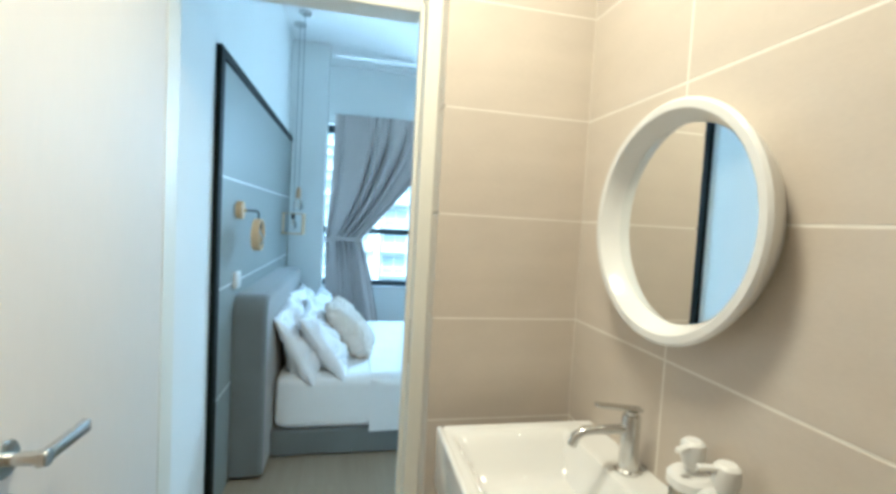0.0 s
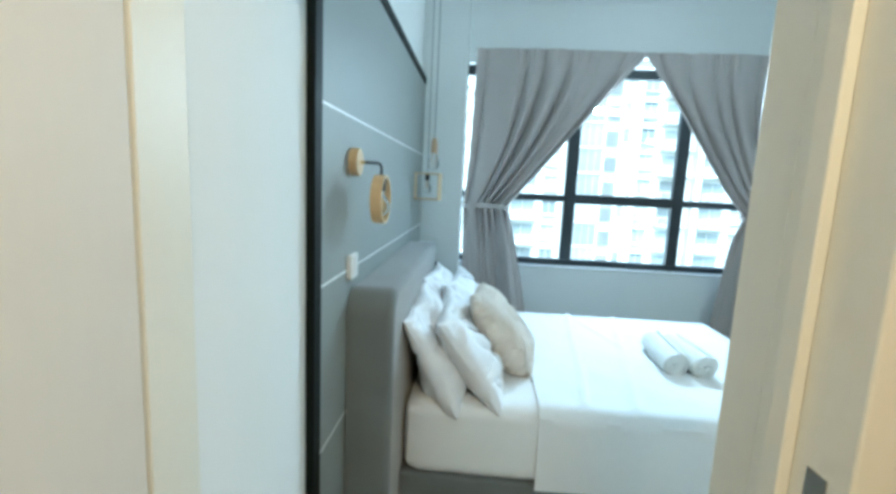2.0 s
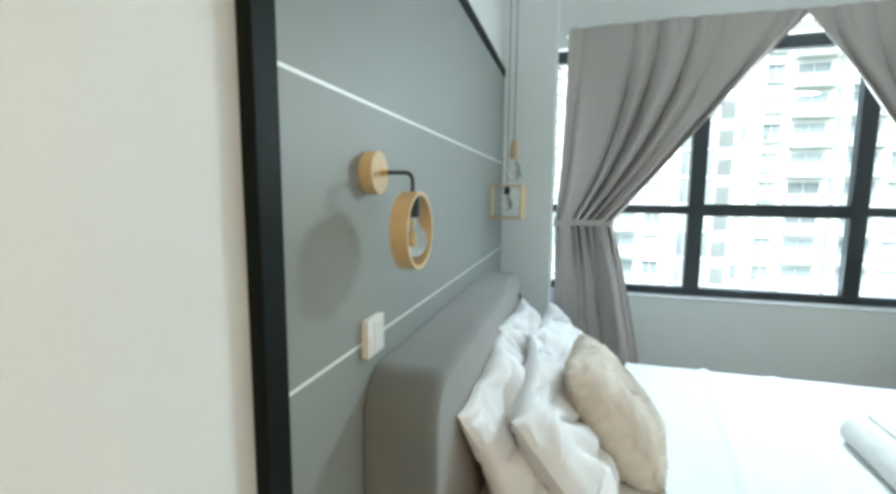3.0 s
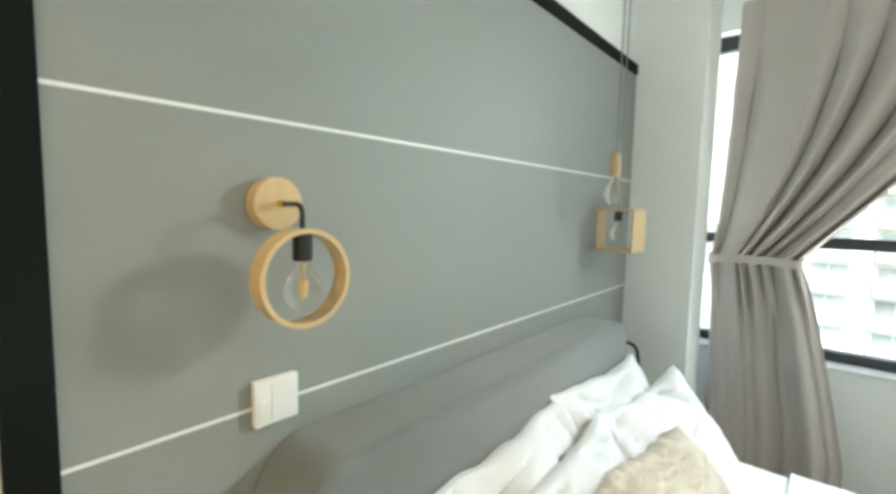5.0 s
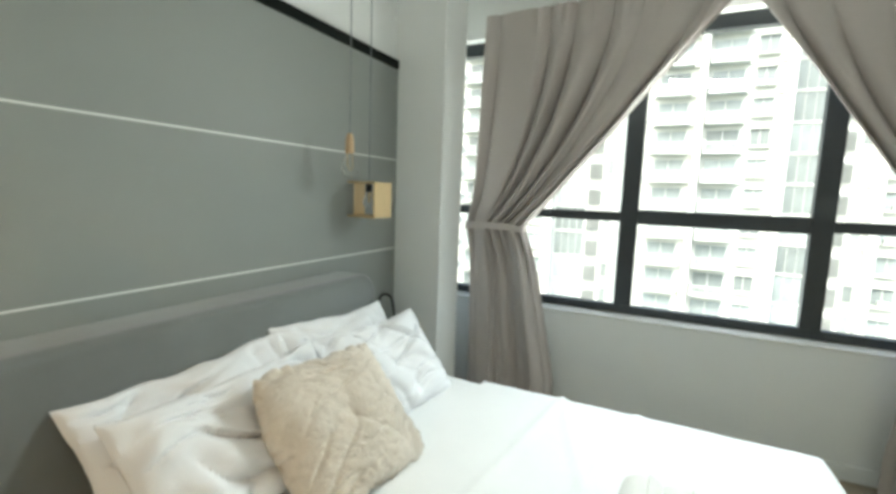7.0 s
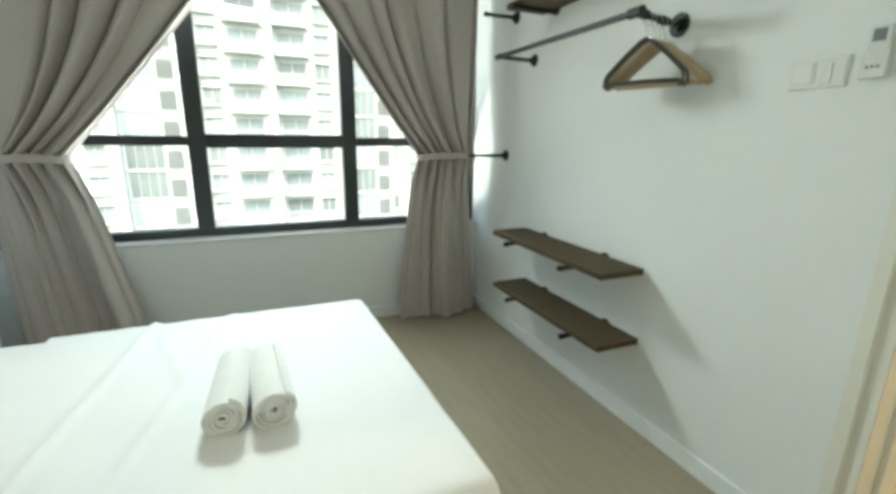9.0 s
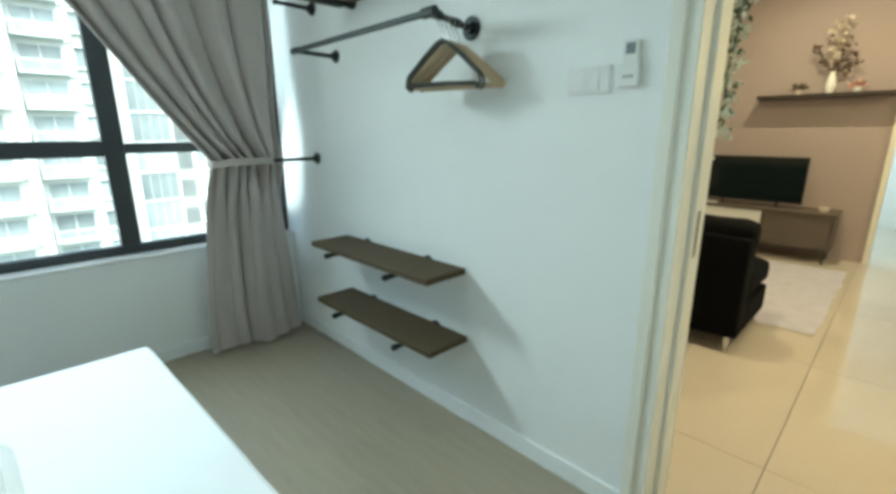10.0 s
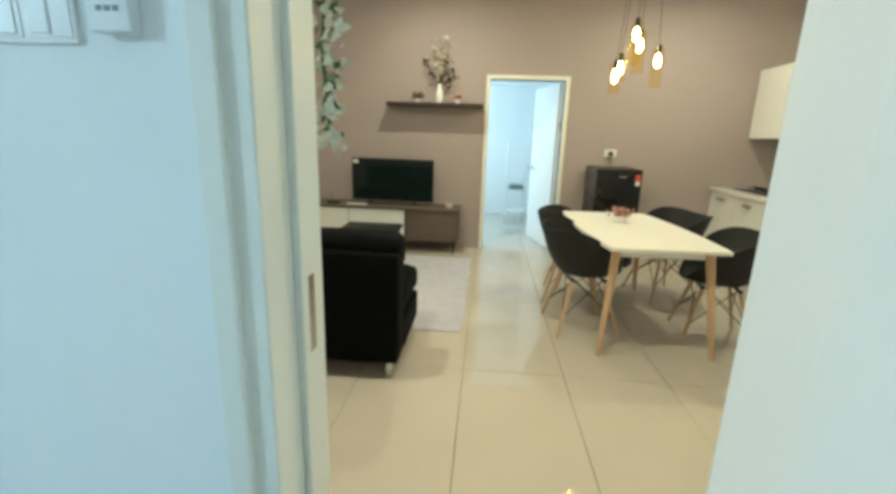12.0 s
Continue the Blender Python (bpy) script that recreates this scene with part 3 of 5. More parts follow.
def pillow(name, w, h, t, m, material, label, category, seed, crease=0.058, group="", comb=0.0, n=(72, 60)):
    def side(sg):
        def f(u, v):
            a, b = 2 * u - 1, 2 * v - 1
            q = max(0.0, (1 - abs(a) ** 3.2)) ** 0.45 * max(0.0, (1 - abs(b) ** 3.2)) ** 0.45
            q *= 1.0 - 0.22 * b
            x = a * w / 2 * (1 - 0.075 * (1 - b * b) * abs(a))
            y = b * h / 2 * (1 - 0.10 * (1 - a * a) * abs(b))
            if comb:
                x, y = x * (1 - 0.10 * abs(b) ** 4) + 0.02 * b * b, y * (1 - 0.10 * abs(a) ** 4) - 0.015 * a
            ed = min(1, 5 * min(1 - abs(a), 1 - abs(b)))
            warp = 0.05 * noise.noise(Vector((x * 5, y * 5 + seed, sg)))
            c = crease * 0.7 * noise.noise(Vector((x * 5 + seed, y * 5, sg * 1.7)))
            for k, (ang, f, g) in enumerate(((62, 5.5, 0.7), (104, 7, 0.6), (85, 12, 0.34), (20, 6, 0.3))):
                ca, sa = math.cos(radians(ang + seed)), math.sin(radians(ang + seed))
                across, along = x * ca + y * sa, -x * sa + y * ca
                here = max(0.0, min(1.0, 0.5 + 1.6 * noise.noise(Vector((x * 4 + k * 9, y * 4, seed + sg)))))
                c -= crease * g * here * fold(Vector((across * f + warp * 8, along * 1.3 + seed, sg * 3 + k * 5)), 6.5)
            if comb:
                g = Vector((x * 9 + warp * 10, y * 22 + x * 4 + warp * 26, sg + seed))
                c += comb * (abs(noise.noise(g)) + 0.7 * abs(noise.noise(g * 2.7)) + 0.5 * abs(noise.noise(g * 6)))
            edge = 0.010 * (1 - ed) * noise.noise(Vector((y * 12, seed, x * 12)))
            if comb:
                edge += 0.014 * (1 - ed) * noise.noise(Vector((y * 40, seed, x * 40)))
            return (x + edge, y + edge, sg * q * t / 2 + sg * c * ed)
        return f
    bm = joined(sheet(n[0], n[1], side(1)), sheet(n[0], n[1], side(-1)))
    bmesh.ops.remove_doubles(bm, verts=bm.verts[:], dist=0.0005)
    ob = part(name, bm, material, None, "", True)
    ob.matrix_basis = m
    return tagged(ob, label, category, group)


def lean(x, y, z, tilt, turn=0.0, spin=0.0):
    """A pose for a cushion standing on its long edge and leaning back against the headboard."""
    return Matrix.Translation((x, y, z)) @ pose(0, 0, 0, 0, 0, 90 + turn) @ pose(0, 0, 0, tilt, 0, 0) @ pose(0, 0, 0, 0, 0, spin)


PW = "plump white cotton pillow with creases leaning on the headboard"
pillow("pillow", 0.74, 0.46, 0.17, lean(0.285, 1.93, 0.660, 60, 0, 2), COTTON, PW, "pillow", 1.0, group="bed pillows")
pillow("pillow", 0.70, 0.46, 0.17, lean(0.285, 2.56, 0.668, 62, 0, -3), COTTON, PW, "pillow", 4.0, group="bed pillows")
pillow("pillow", 0.74, 0.46, 0.18, lean(0.435, 1.95, 0.650, 54, 2, 0), COTTON, PW, "pillow", 8.0, group="bed pillows")
pillow("pillow", 0.70, 0.46, 0.18, lean(0.440, 2.63, 0.640, 54, -3, -2), COTTON, PW, "pillow", 12.0, group="bed pillows")
cush = pillow("fur_cushion", 0.52, 0.49, 0.18, lean(0.60, 2.13, 0.668, 52, -4, 0), FUR, "beige faux fur cushion leaning on white pillows", "cushion", 20.0, 0.022, comb=0.005, n=(120, 120))


strands = bmesh.new()
rng = random.Random(5)
for f in cush.data.polygons:
    if rng.random() > 0.5:
        continue
    c = f.center
    k = noise.noise(c * 9) * 2.2
    d = Vector((math.sin(k) * 0.9, -math.cos(k), 0.0))
    d = (d - f.normal * d.dot(f.normal)).normalized()
    d = (d + f.normal * rng.uniform(0.08, 0.25) + 0.25 * Vector((rng.uniform(-1, 1), rng.uniform(-1, 1), 0))).normalized()
    w = d.cross(f.normal).normalized() * rng.uniform(0.0012, 0.0024)
    ln = rng.uniform(0.012, 0.026)
    strands.faces.new([strands.verts.new(c - w), strands.verts.new(c + w), strands.verts.new(c + d * ln)])
part("fur", strands, FUR, cush, "", False, "stuff")


def towel_roll(seed):
    def f(u, v):
        a = u * 4.6 * 2 * math.pi
        r = 0.004 + 0.0112 * a / (2 * math.pi) + 0.0015 * noise.noise(Vector((a, v * 6, seed)))
        z = r * math.sin(a)
        return (r * math.cos(a) * 1.08, -0.18 + 0.36 * v + 0.004 * math.sin(a * 1.3 + seed), z * 0.94)
    return f


for i, (x, y, r) in enumerate(((1.468, 2.24, -3), (1.584, 2.23, 4))):
    t = part("rolled_towel", sheet(150, 14, towel_roll(i * 3.0), 0.009), TERRY, None, "", True)
    t.matrix_basis = pose(x, y, 0.556, 0, 158 if i else 140, r)
    tagged(t, "rolled white terry towel lying on the bed", "towel", "rolled towels on the bed")

# ---- wall lamp, switch, pendants, reading lamp ----
wl = thing("wall_lamp", "plywood ring wall lamp with clear bulb on grey panelling", "wall lamp", pose(0, 1.428, 1.448))
part("wall_plate", moved(cyl((0, 0, 0), (0, 0, 0.030), 0.047, seg=40, bev=0.002), pose(0, 0, 0, 0, 90, 0)), PINE, wl, "round plywood wall plate", True)
part("knob", cyl((0.032, 0.0, 0.0), (0.05, 0.0, 0.0), 0.006, seg=12), BRASS, wl, "small brass knob", True)
part("arm", tube([(0.045, 0, 0), (0.085, 0, 0)] + arc((0.088, 0, -0.017), 0.017, 80, 0, 6, (0, 2)) + [(0.105, 0, -0.05)], 0.0045, 10), PLASTIC, wl, "bent black metal arm", True)
part("ring", moved(lathe([(0.076, -0.019), (0.084, -0.019), (0.084, 0.019), (0.076, 0.019), (0.076, -0.019)], 56), pose(0.105, 0, -0.124, 0, 90, 0)), PINE, wl, "bent plywood ring", True)
part("bulb_socket", cyl((0.105, 0, -0.045), (0.105, 0, -0.095), 0.0165, seg=20, bev=0.002), PLASTIC, wl, "black bulb socket", True)
BULB = [(0.012, 0.0), (0.013, -0.012), (0.022, -0.028), (0.030, -0.045), (0.032, -0.058), (0.028, -0.074), (0.016, -0.086), (0.0001, -0.090)]
part("bulb", lathe(BULB, 24, pose(0.105, 0, -0.093)), BULBGLASS, wl, "clear glass bulb", True)
part("filament", joined(cyl((0.105, 0, -0.10), (0.105, 0, -0.125), 0.003), moved(lathe([(0.0001, 0), (0.006, 0.002), (0.0075, 0.02), (0.006, 0.03), (0.0001, 0.032)], 14), pose(0.105, 0, -0.158))), FILAMENT, wl, "amber bulb filament", True)


def wall_switch(m, label):
    s = thing("light_switch", label, "light switch", m)
    part("back_box", box((0, -0.043, -0.043), (0.010, 0.043, 0.043), 0.003), SOCKETW, s)
    part("face_plate", box((0.010, -0.0435, -0.0435), (0.017, 0.0435, 0.0435), 0.003), SOCKETW, s)
    return s


sw = wall_switch(pose(0.0, 1.428, 1.082), "white double switch plate on grey panelling")
part("rocker", box((0.016, -0.036, -0.03), (0.0195, -0.018, 0.004), 0.001), SOCKETW, sw)
part("rocker", box((0.016, -0.012, -0.034), (0.0195, 0.034, 0.034), 0.001), SOCKETW, sw)

pb = thing("pendant_lamp", "bare bulb pendant with wooden socket on a grey cord", "pendant lamp", pose(0.15, 2.72, 0))
part("ceiling_rose", lathe([(0.0001, 3.05), (0.05, 3.05), (0.05, 3.03), (0.02, 3.02), (0.0001, 3.02)], 24), CHROME, pb, "steel ceiling rose", True)
part("cord", tube([(0, 0, 3.03), (0.002, 0, 2.3), (0, 0, 1.66)], 0.0028), GREYBTN, pb)
part("bulb_socket", lathe([(0.0001, 1.665), (0.012, 1.665), (0.019, 1.64), (0.021, 1.59), (0.019, 1.575), (0.0001, 1.575)], 20), OAK, pb, "turned wood socket", True)
part("bulb", lathe([(0.014, 1.578), (0.016, 1.565), (0.030, 1.54), (0.038, 1.515), (0.036, 1.492), (0.022, 1.475), (0.0001, 1.470)], 24), BULBGLASS, pb, "clear glass bulb", True)
part("filament", tube([(0.01, 0, 1.575), (0.012, 0.004, 1.52), (0, 0.006, 1.50), (-0.012, 0.004, 1.52), (-0.01, 0, 1.575)], 0.0015, 6), FILAMENT, pb)

pc = thing("pendant_lamp", "pendant lamp in an open square plywood box", "pendant lamp", pose(0.085, 2.96, 1.275, 0, 0, -3))
part("ceiling_rose", lathe([(0.0001, 1.775), (0.05, 1.775), (0.05, 1.755), (0.02, 1.745), (0.0001, 1.745)], 24), CHROME, pc, "steel ceiling rose", True)
part("cord", tube([(0, 0, 1.75), (0.001, 0, 0.9), (0, 0, 0.17)], 0.0028), GREYBTN, pc)
for a, b in (((-0.092, -0.07, 0.0), (0.092, 0.07, 0.008)), ((-0.092, -0.07, 0.172), (0.092, 0.07, 0.18)), ((-0.092, -0.07, 0.008), (-0.084, 0.07, 0.172)), ((0.084, -0.07, 0.008), (0.092, 0.07, 0.172))):
    part("box_board", box(a, b, 0.0008), PINE, pc, "thin plywood board")
part("bulb_socket", cyl((0, 0, 0.17), (0, 0, 0.13), 0.016, seg=18), PLASTIC, pc, "black bulb socket", True)
part("bulb", lathe(BULB, 22, pose(0, 0, 0.131)), BULBGLASS, pc, "clear glass bulb", True)
part("filament", cyl((0, 0, 0.125), (0, 0, 0.075), 0.003, seg=8), FILAMENT, pc)

rl = thing("reading_lamp", "black gooseneck reading lamp beside the headboard", "reading lamp")
part("clamp", box((0.03, 3.045, 0.60), (0.11, 3.075, 0.70), 0.006), PLASTIC, rl)
part("gooseneck", tube([(0.07, 3.065, 0.68), (0.07, 3.085, 0.78)] + arc((0.115, 3.09, 0.80), 0.045, 180, 0, 10, (0, 2)) + [(0.168, 3.10, 0.72), (0.19, 3.11, 0.64)], 0.0075, 8), PLASTIC, rl, "", True)
part("lamp_head", lathe([(0.0001, 0.05), (0.014, 0.05), (0.030, 0.0), (0.026, 0.0), (0.0001, 0.03)], 18, pose(0.20, 3.115, 0.60, 0, -15, 0)), PLASTIC, rl, "", True)

# ---- curtains ----
# Rail added, and deepened to the lintel to stop light leaking up.
rail = part("curtain_rail", box((0.35, 3.83, 2.490), (3.15, 3.938, 2.506), 0.003), WHITELAC)
tagged(rail, "white curtain rail over the window, deepened to block light", "curtain rail")
part("rail_bracket", box((0.6, 3.90, 2.506), (0.63, 3.938, 2.54)), WHITELAC, rail)
part("rail_bracket", box((2.8, 3.90, 2.506), (2.83, 3.938, 2.54)), WHITELAC, rail)


def smooth(a, b, k):
    k = max(0.0, min(1.0, k))
    return a + (b - a) * k * k * (3 - 2 * k)


def drape(outer, inner, seed):
    """One tied-back curtain; outer and inner give the two edges' x at the top, the tie and the floor."""
    folds = 7.0

    def f(u, v):
        z = 2.515 - 2.50 * v
        if z > 1.22:
            k = max(0.0, min(1.0, (2.49 - z) / 1.27))
            top = outer[0] + (inner[0] - outer[0]) * u
            tied = outer[1] + (inner[1] - outer[1]) * u
            x = top + (tied - top) * k ** (2.3 - 1.32 * u ** 1.4)
        else:
            k = (1.22 - z) / 1.22
            xo, xi = outer[1] + (outer[2] - outer[1]) * k, inner[1] + (inner[2] - inner[1]) * min(1, k * 1.25) ** 0.85
            x = xo + (xi - xo) * u
        uu = u + 0.035 * math.sin(u * 11 + seed * 3) + 0.02 * math.sin(u * 19 + seed)
        ph = uu * folds * math.pi + seed + 0.55 * noise.noise(Vector((u * 5, z * 0.7, seed)))
        size = 0.8 + 1.2 * noise.noise(Vector((u * 5.5, z * 0.35, seed + 5)))
        amp = 0.052 * min(1.0, 0.22 + 2.0 * max(0, 2.44 - z)) * max(0.3, size)
        low = max(0.0, min(1.0, (1.20 - z) * 3.0))
        wide = 0.5 + 0.5 * math.sin(u * 2.6 * math.pi + seed * 2.2 + 0.7 * noise.noise(Vector((u * 2, z * 0.6, seed))))
        ridge = (1 - low) * abs(math.sin(ph)) ** 0.7 + low * (0.22 * abs(math.sin(ph)) ** 0.7 + 0.78 * wide)
        pleat = 0.012 * abs(math.sin(ph * 2)) * max(0, min(1, (z - 2.34) * 12))
        tie = math.exp(-((z - 1.22) / 0.14) ** 2)
        y = 3.80 - amp * (1 + 0.3 * tie) * (2 * ridge - 1) - 0.05 * tie - pleat
        y += 0.05 * math.exp(-((u - 0.58 - 0.03 * z) / 0.045) ** 2) * max(0, min(1, (1.12 - z) * 5)) + 0.006 * noise.noise(Vector((u * 9, z * 2.5, seed + 9)))
        x += 0.010 * math.cos(ph) * math.sin(ph) * (1 - tie)
        return (x, y - 0.03 * math.sin(u * 3.14) * (1 - tie), z)
    return f


for (o, i, s) in (((0.36, 0.315, 0.34), (1.735, 0.69, 0.91), 0.4), ((3.08, 3.035, 3.13), (1.735, 2.615, 2.50), 2.1)):
    cu = thing("curtain", "taupe pleated curtain tied back beside the window", "curtain", None, "bedroom curtains")
    part("cloth", sheet(320, 90, drape(o, i, s), 0.004), CURTAIN, cu, "", True)
    x0, x1 = min(o[1], i[1]) - 0.012, max(o[1], i[1]) + 0.012
    cx, rx = (x0 + x1) / 2, (x1 - x0) / 2

    def band(u, v, cx=cx, rx=rx):
        a = u * 2 * math.pi
        return (cx + rx * math.copysign(abs(math.cos(a)) ** 0.5, math.cos(a)), 3.735 + 0.082 * math.copysign(abs(math.sin(a)) ** 0.7, math.sin(a)), 1.195 + 0.042 * v + 0.006 * math.sin(a * 3))
    part("tieback", sheet(48, 3, band, 0.004), CURTAIN, cu, "cloth tieback band", True)

# ---- pipe rack, shelves and hangers on the east wall ----


def flange(y, z, r=0.034):
    return joined(cyl((3.18, y, z), (3.170, y, z), r, seg=24, bev=0.002), cyl((3.171, y, z), (3.150, y, z), r * 0.55, seg=16, bev=0.002))


rack = thing("clothes_rail", "black iron pipe clothes rail fixed to the white wall", "clothes rail")
part("wall_flange", flange(3.211, 1.795), IRON, rack, "", True)
part("wall_flange", flange(2.19, 1.785, 0.045), IRON, rack, "", True)
part("rail", joined(tube([(3.15, 3.215, 1.795), (2.95, 3.225, 1.80)], 0.011, 12), cyl((2.945, 3.25, 1.80), (2.945, 3.19, 1.80), 0.016, seg=14),
     tube([(2.945, 3.23, 1.80), (2.94, 2.17, 1.803)], 0.0125, 12), cyl((2.94, 2.21, 1.803), (2.94, 2.145, 1.803), 0.019, seg=14), cyl((2.94, 2.172, 1.803), (2.99, 2.176, 1.80), 0.018, seg=14),
     tube([(2.94, 2.172, 1.803), (3.15, 2.19, 1.786)], 0.0125, 12), cyl((3.07, 2.183, 1.792), (3.10, 2.186, 1.79), 0.017, seg=14)), IRON, rack, "", True)
for y, z, l in ((3.504, 1.23, 0.27), (3.438, 2.075, 0.22)):
    pg = thing("wall_peg", "black iron pipe peg fixed to the white wall", "wall peg", None, "iron pegs")
    part("wall_flange", flange(y, z, 0.036), IRON, pg, "", True)
    part("pipe", joined(cyl((3.152, y, z), (3.18 - l, y, z), 0.0105, seg=14), cyl((3.19 - l, y, z), (3.17 - l, y, z), 0.014, seg=14)), IRON, pg, "", True)


def shelf(y0, y1, z, name_label, bys):
    s = thing("wall_shelf", name_label, "shelf", None, "pipe shelves")
    part("board", box((2.935, y0, z - 0.03), (3.174, y1, z), 0.003), WALNUT, s, "brown wooden board")
    for y in bys:
        b = part("bracket", joined(cyl((3.155, y, z - 0.042), (2.905, y, z - 0.042), 0.0115, seg=14), cyl((2.925, y, z - 0.042), (2.897, y, z - 0.042), 0.015, seg=14, bev=0.003)), IRON, s, "black iron pipe bracket", True)
        part("bracket_flange", flange(y, z - 0.022, 0.034), IRON, b, "", True)
    return s


shelf(2.215, 3.205, 0.785, "brown wooden shelf on black pipe brackets", (2.47, 2.99))
shelf(2.20, 3.185, 0.452, "brown wooden shelf on black pipe brackets", (2.42, 2.95))
shelf(2.30, 3.14, 2.055, "high brown wooden shelf on black pipe brackets", (2.55, 3.02))


def hanger(m, material, label, wood):
    h = thing("clothes_hanger", label, "clothes hanger", m, "hangers on the rail")
    part("hook", tube(arc((0, 0, 0.0), 0.022, 200, -60, 12, (0, 2)) + [(0.0, 0, -0.045), (0, 0, -0.075)], 0.002, 6), CHROME, h, "steel hook")
    pts = [(-0.20, 0, -0.205), (-0.19, 0, -0.19), (-0.10, 0, -0.125), (-0.03, 0, -0.08), (0, 0, -0.07), (0.03, 0, -0.08), (0.10, 0, -0.125), (0.19, 0, -0.19), (0.20, 0, -0.205)]
    if wood:
        part("shoulder", moved(tube(pts, 0.015, 10), Matrix.Diagonal((1, 1.1, 1.1, 1))), material, h, "", True)
        part("trouser_bar", tube([(-0.185, 0, -0.225), (0.185, 0, -0.225)], 0.006, 8), material, h, "", True)
    else:
        part("shoulder", tube(pts, 0.007, 8), material, h, "", True)
        part("trouser_bar", tube([(-0.20, 0, -0.205), (-0.205, 0, -0.232), (-0.19, 0, -0.245), (-0.178, 0, -0.225), (0, 0, -0.222), (0.178, 0, -0.225), (0.19, 0, -0.245), (0.205, 0, -0.232), (0.20, 0, -0.205)], 0.007, 8), material, h, "", True)
    return h


DARKH, WOODH = "dark grey plastic clothes hanger on a pipe", "pale wooden clothes hanger on a pipe"
for x, tr, wd in ((3.0, 110, False), (3.02, 113, False), (3.05, 112, True), (3.078, 109, True), (3.105, 106, True)):
    k = 0.93 if wd else 0.76
    along = (x - 2.94) / 0.21
    hanger(pose(x, 2.172 + 0.018 * along, 1.794 - 0.017 * along, 0, 0, tr) @ Matrix.Diagonal((k, 0.9, 1, 1)),
           HANGWOOD if wd else SMOKEPL, WOODH if wd else DARKH, wd)

rm = thing("remote_control", "white air conditioner remote in a wall holder", "remote control", pose(3.18, 1.525, 1.585, 0, 0, 0))
part("holder", box((-0.022, -0.031, -0.066), (0.0, 0.031, 0.0), 0.003), REMOTEW, rm, "white wall holder")
part("body", box((-0.017, -0.025, -0.06), (-0.003, 0.025, 0.068), 0.004), REMOTEW, rm)
part("display", box((-0.0185, -0.015, 0.028), (-0.0165, 0.015, 0.060), 0.0008), GREYBTN, rm, "dark grey display")
for r in range(3):
    for c in (-0.012, 0.0, 0.012):
        part("button", box((-0.0235, c - 0.004, -0.012 - 0.014 * r), (-0.0215, c + 0.004, -0.005 - 0.014 * r), 0.0006), GREYBTN if r == 2 else SOCKETW, rm)
dsw = thing("light_switch", "white double switch plate on the white wall", "light switch", pose(3.18, 1.665, 1.548, 0, 0, 180))
part("face_plate", box((0, -0.078, -0.043), (0.007, 0.078, 0.043), 0.003), SOCKETW, dsw)
for a in (-0.072, 0.004):
    part("rocker_frame", box((0.006, a, -0.036), (0.0085, a + 0.068, 0.036), 0.0015), SOCKETW, dsw)
part("rocker", box((0.008, 0.012, -0.03), (0.011, 0.04, 0.026), 0.002), SOCKETW, dsw)
part("rocker", box((0.008, -0.066, -0.032), (0.010, -0.012, 0.03), 0.002), SOCKETW, dsw)


# ---- living room: seating side ----
sofa = thing("sofa", "black fabric sofa seen from behind on cream tiles", "sofa", pose(4.83, 1.455, 0))
SL = 1.75
part("back", joined(rough_box((0.0, 0.0, 0.10), (0.20, SL, 0.76), 0.03, 8, 0.002, 5, 2)), SOFA, sofa, "", True)
part("seat_base", rough_box((0.18, 0.0, 0.10), (0.80, SL, 0.30), 0.03, 8, 0.002, 5, 3), SOFA, sofa, "", True)
for k in range(2):
    part("seat_cushion", rough_box((0.20, 0.01 + k * SL / 2, 0.30), (0.85, SL / 2 - 0.005 + k * SL / 2, 0.48), 0.06, 10, 0.004, 5, 4 + k), SOFA, sofa, "", True)
    part("back_cushion", rough_box((0.06, 0.0 + k * SL / 2, 0.62), (0.30, SL / 2 - 0.005 + k * SL / 2, 0.845), 0.07, 10, 0.005, 5, 6 + k), SOFA, sofa, "", True)
for x, y in ((0.06, 0.06), (0.74, 0.06), (0.06, SL - 0.06), (0.74, SL - 0.06)):
    part("leg", cyl((x, y, 0), (x, y, 0.102), 0.018, 0.024, 12), CHROME, sofa, "short steel leg")


def rug_top(u, v):
    x, y = 5.56 + 2.05 * u, 1.13 + 1.41 * v + 0.10 * max(0, 0.12 - u) * (1 - v)
    e = 0.02 * noise.noise(Vector((u * 9, v * 9, 1)))
    h = 0.014 + 0.010 * noise.noise(Vector((x * 9, y * 9, 0))) + 0.007 * noise.noise(Vector((x * 24, y * 24, 0)))
    ed = min(u, 1 - u, v, 1 - v) * 12
    return (x + e, y + e, max(0.002, h * min(1, 0.15 + ed)) + (0.012 * math.exp(-((u - 0.03) / 0.03) ** 2)))


rg = part("rug", sheet(70, 50, rug_top, 0.004), RUG, None, "", True)
tagged(rg, "shaggy grey-lilac rug lying on cream floor tiles", "rug")

ct = thing("coffee_table", "low black coffee table on the rug", "coffee table", pose(7.02, 2.2, 0.008))
part("tabletop", box((-0.36, -0.30, 0.38), (0.36, 0.30, 0.415), 0.004), PLASTIC, ct)
part("drawer_box", box((-0.33, -0.27, 0.22), (0.33, 0.27, 0.378), 0.004), PLASTIC, ct)
for x in (-0.31, 0.31):
    for y in (-0.25, 0.25):
        part("leg", box((x - 0.02, y - 0.02, 0), (x + 0.02, y + 0.02, 0.221), 0.002), PLASTIC, ct)

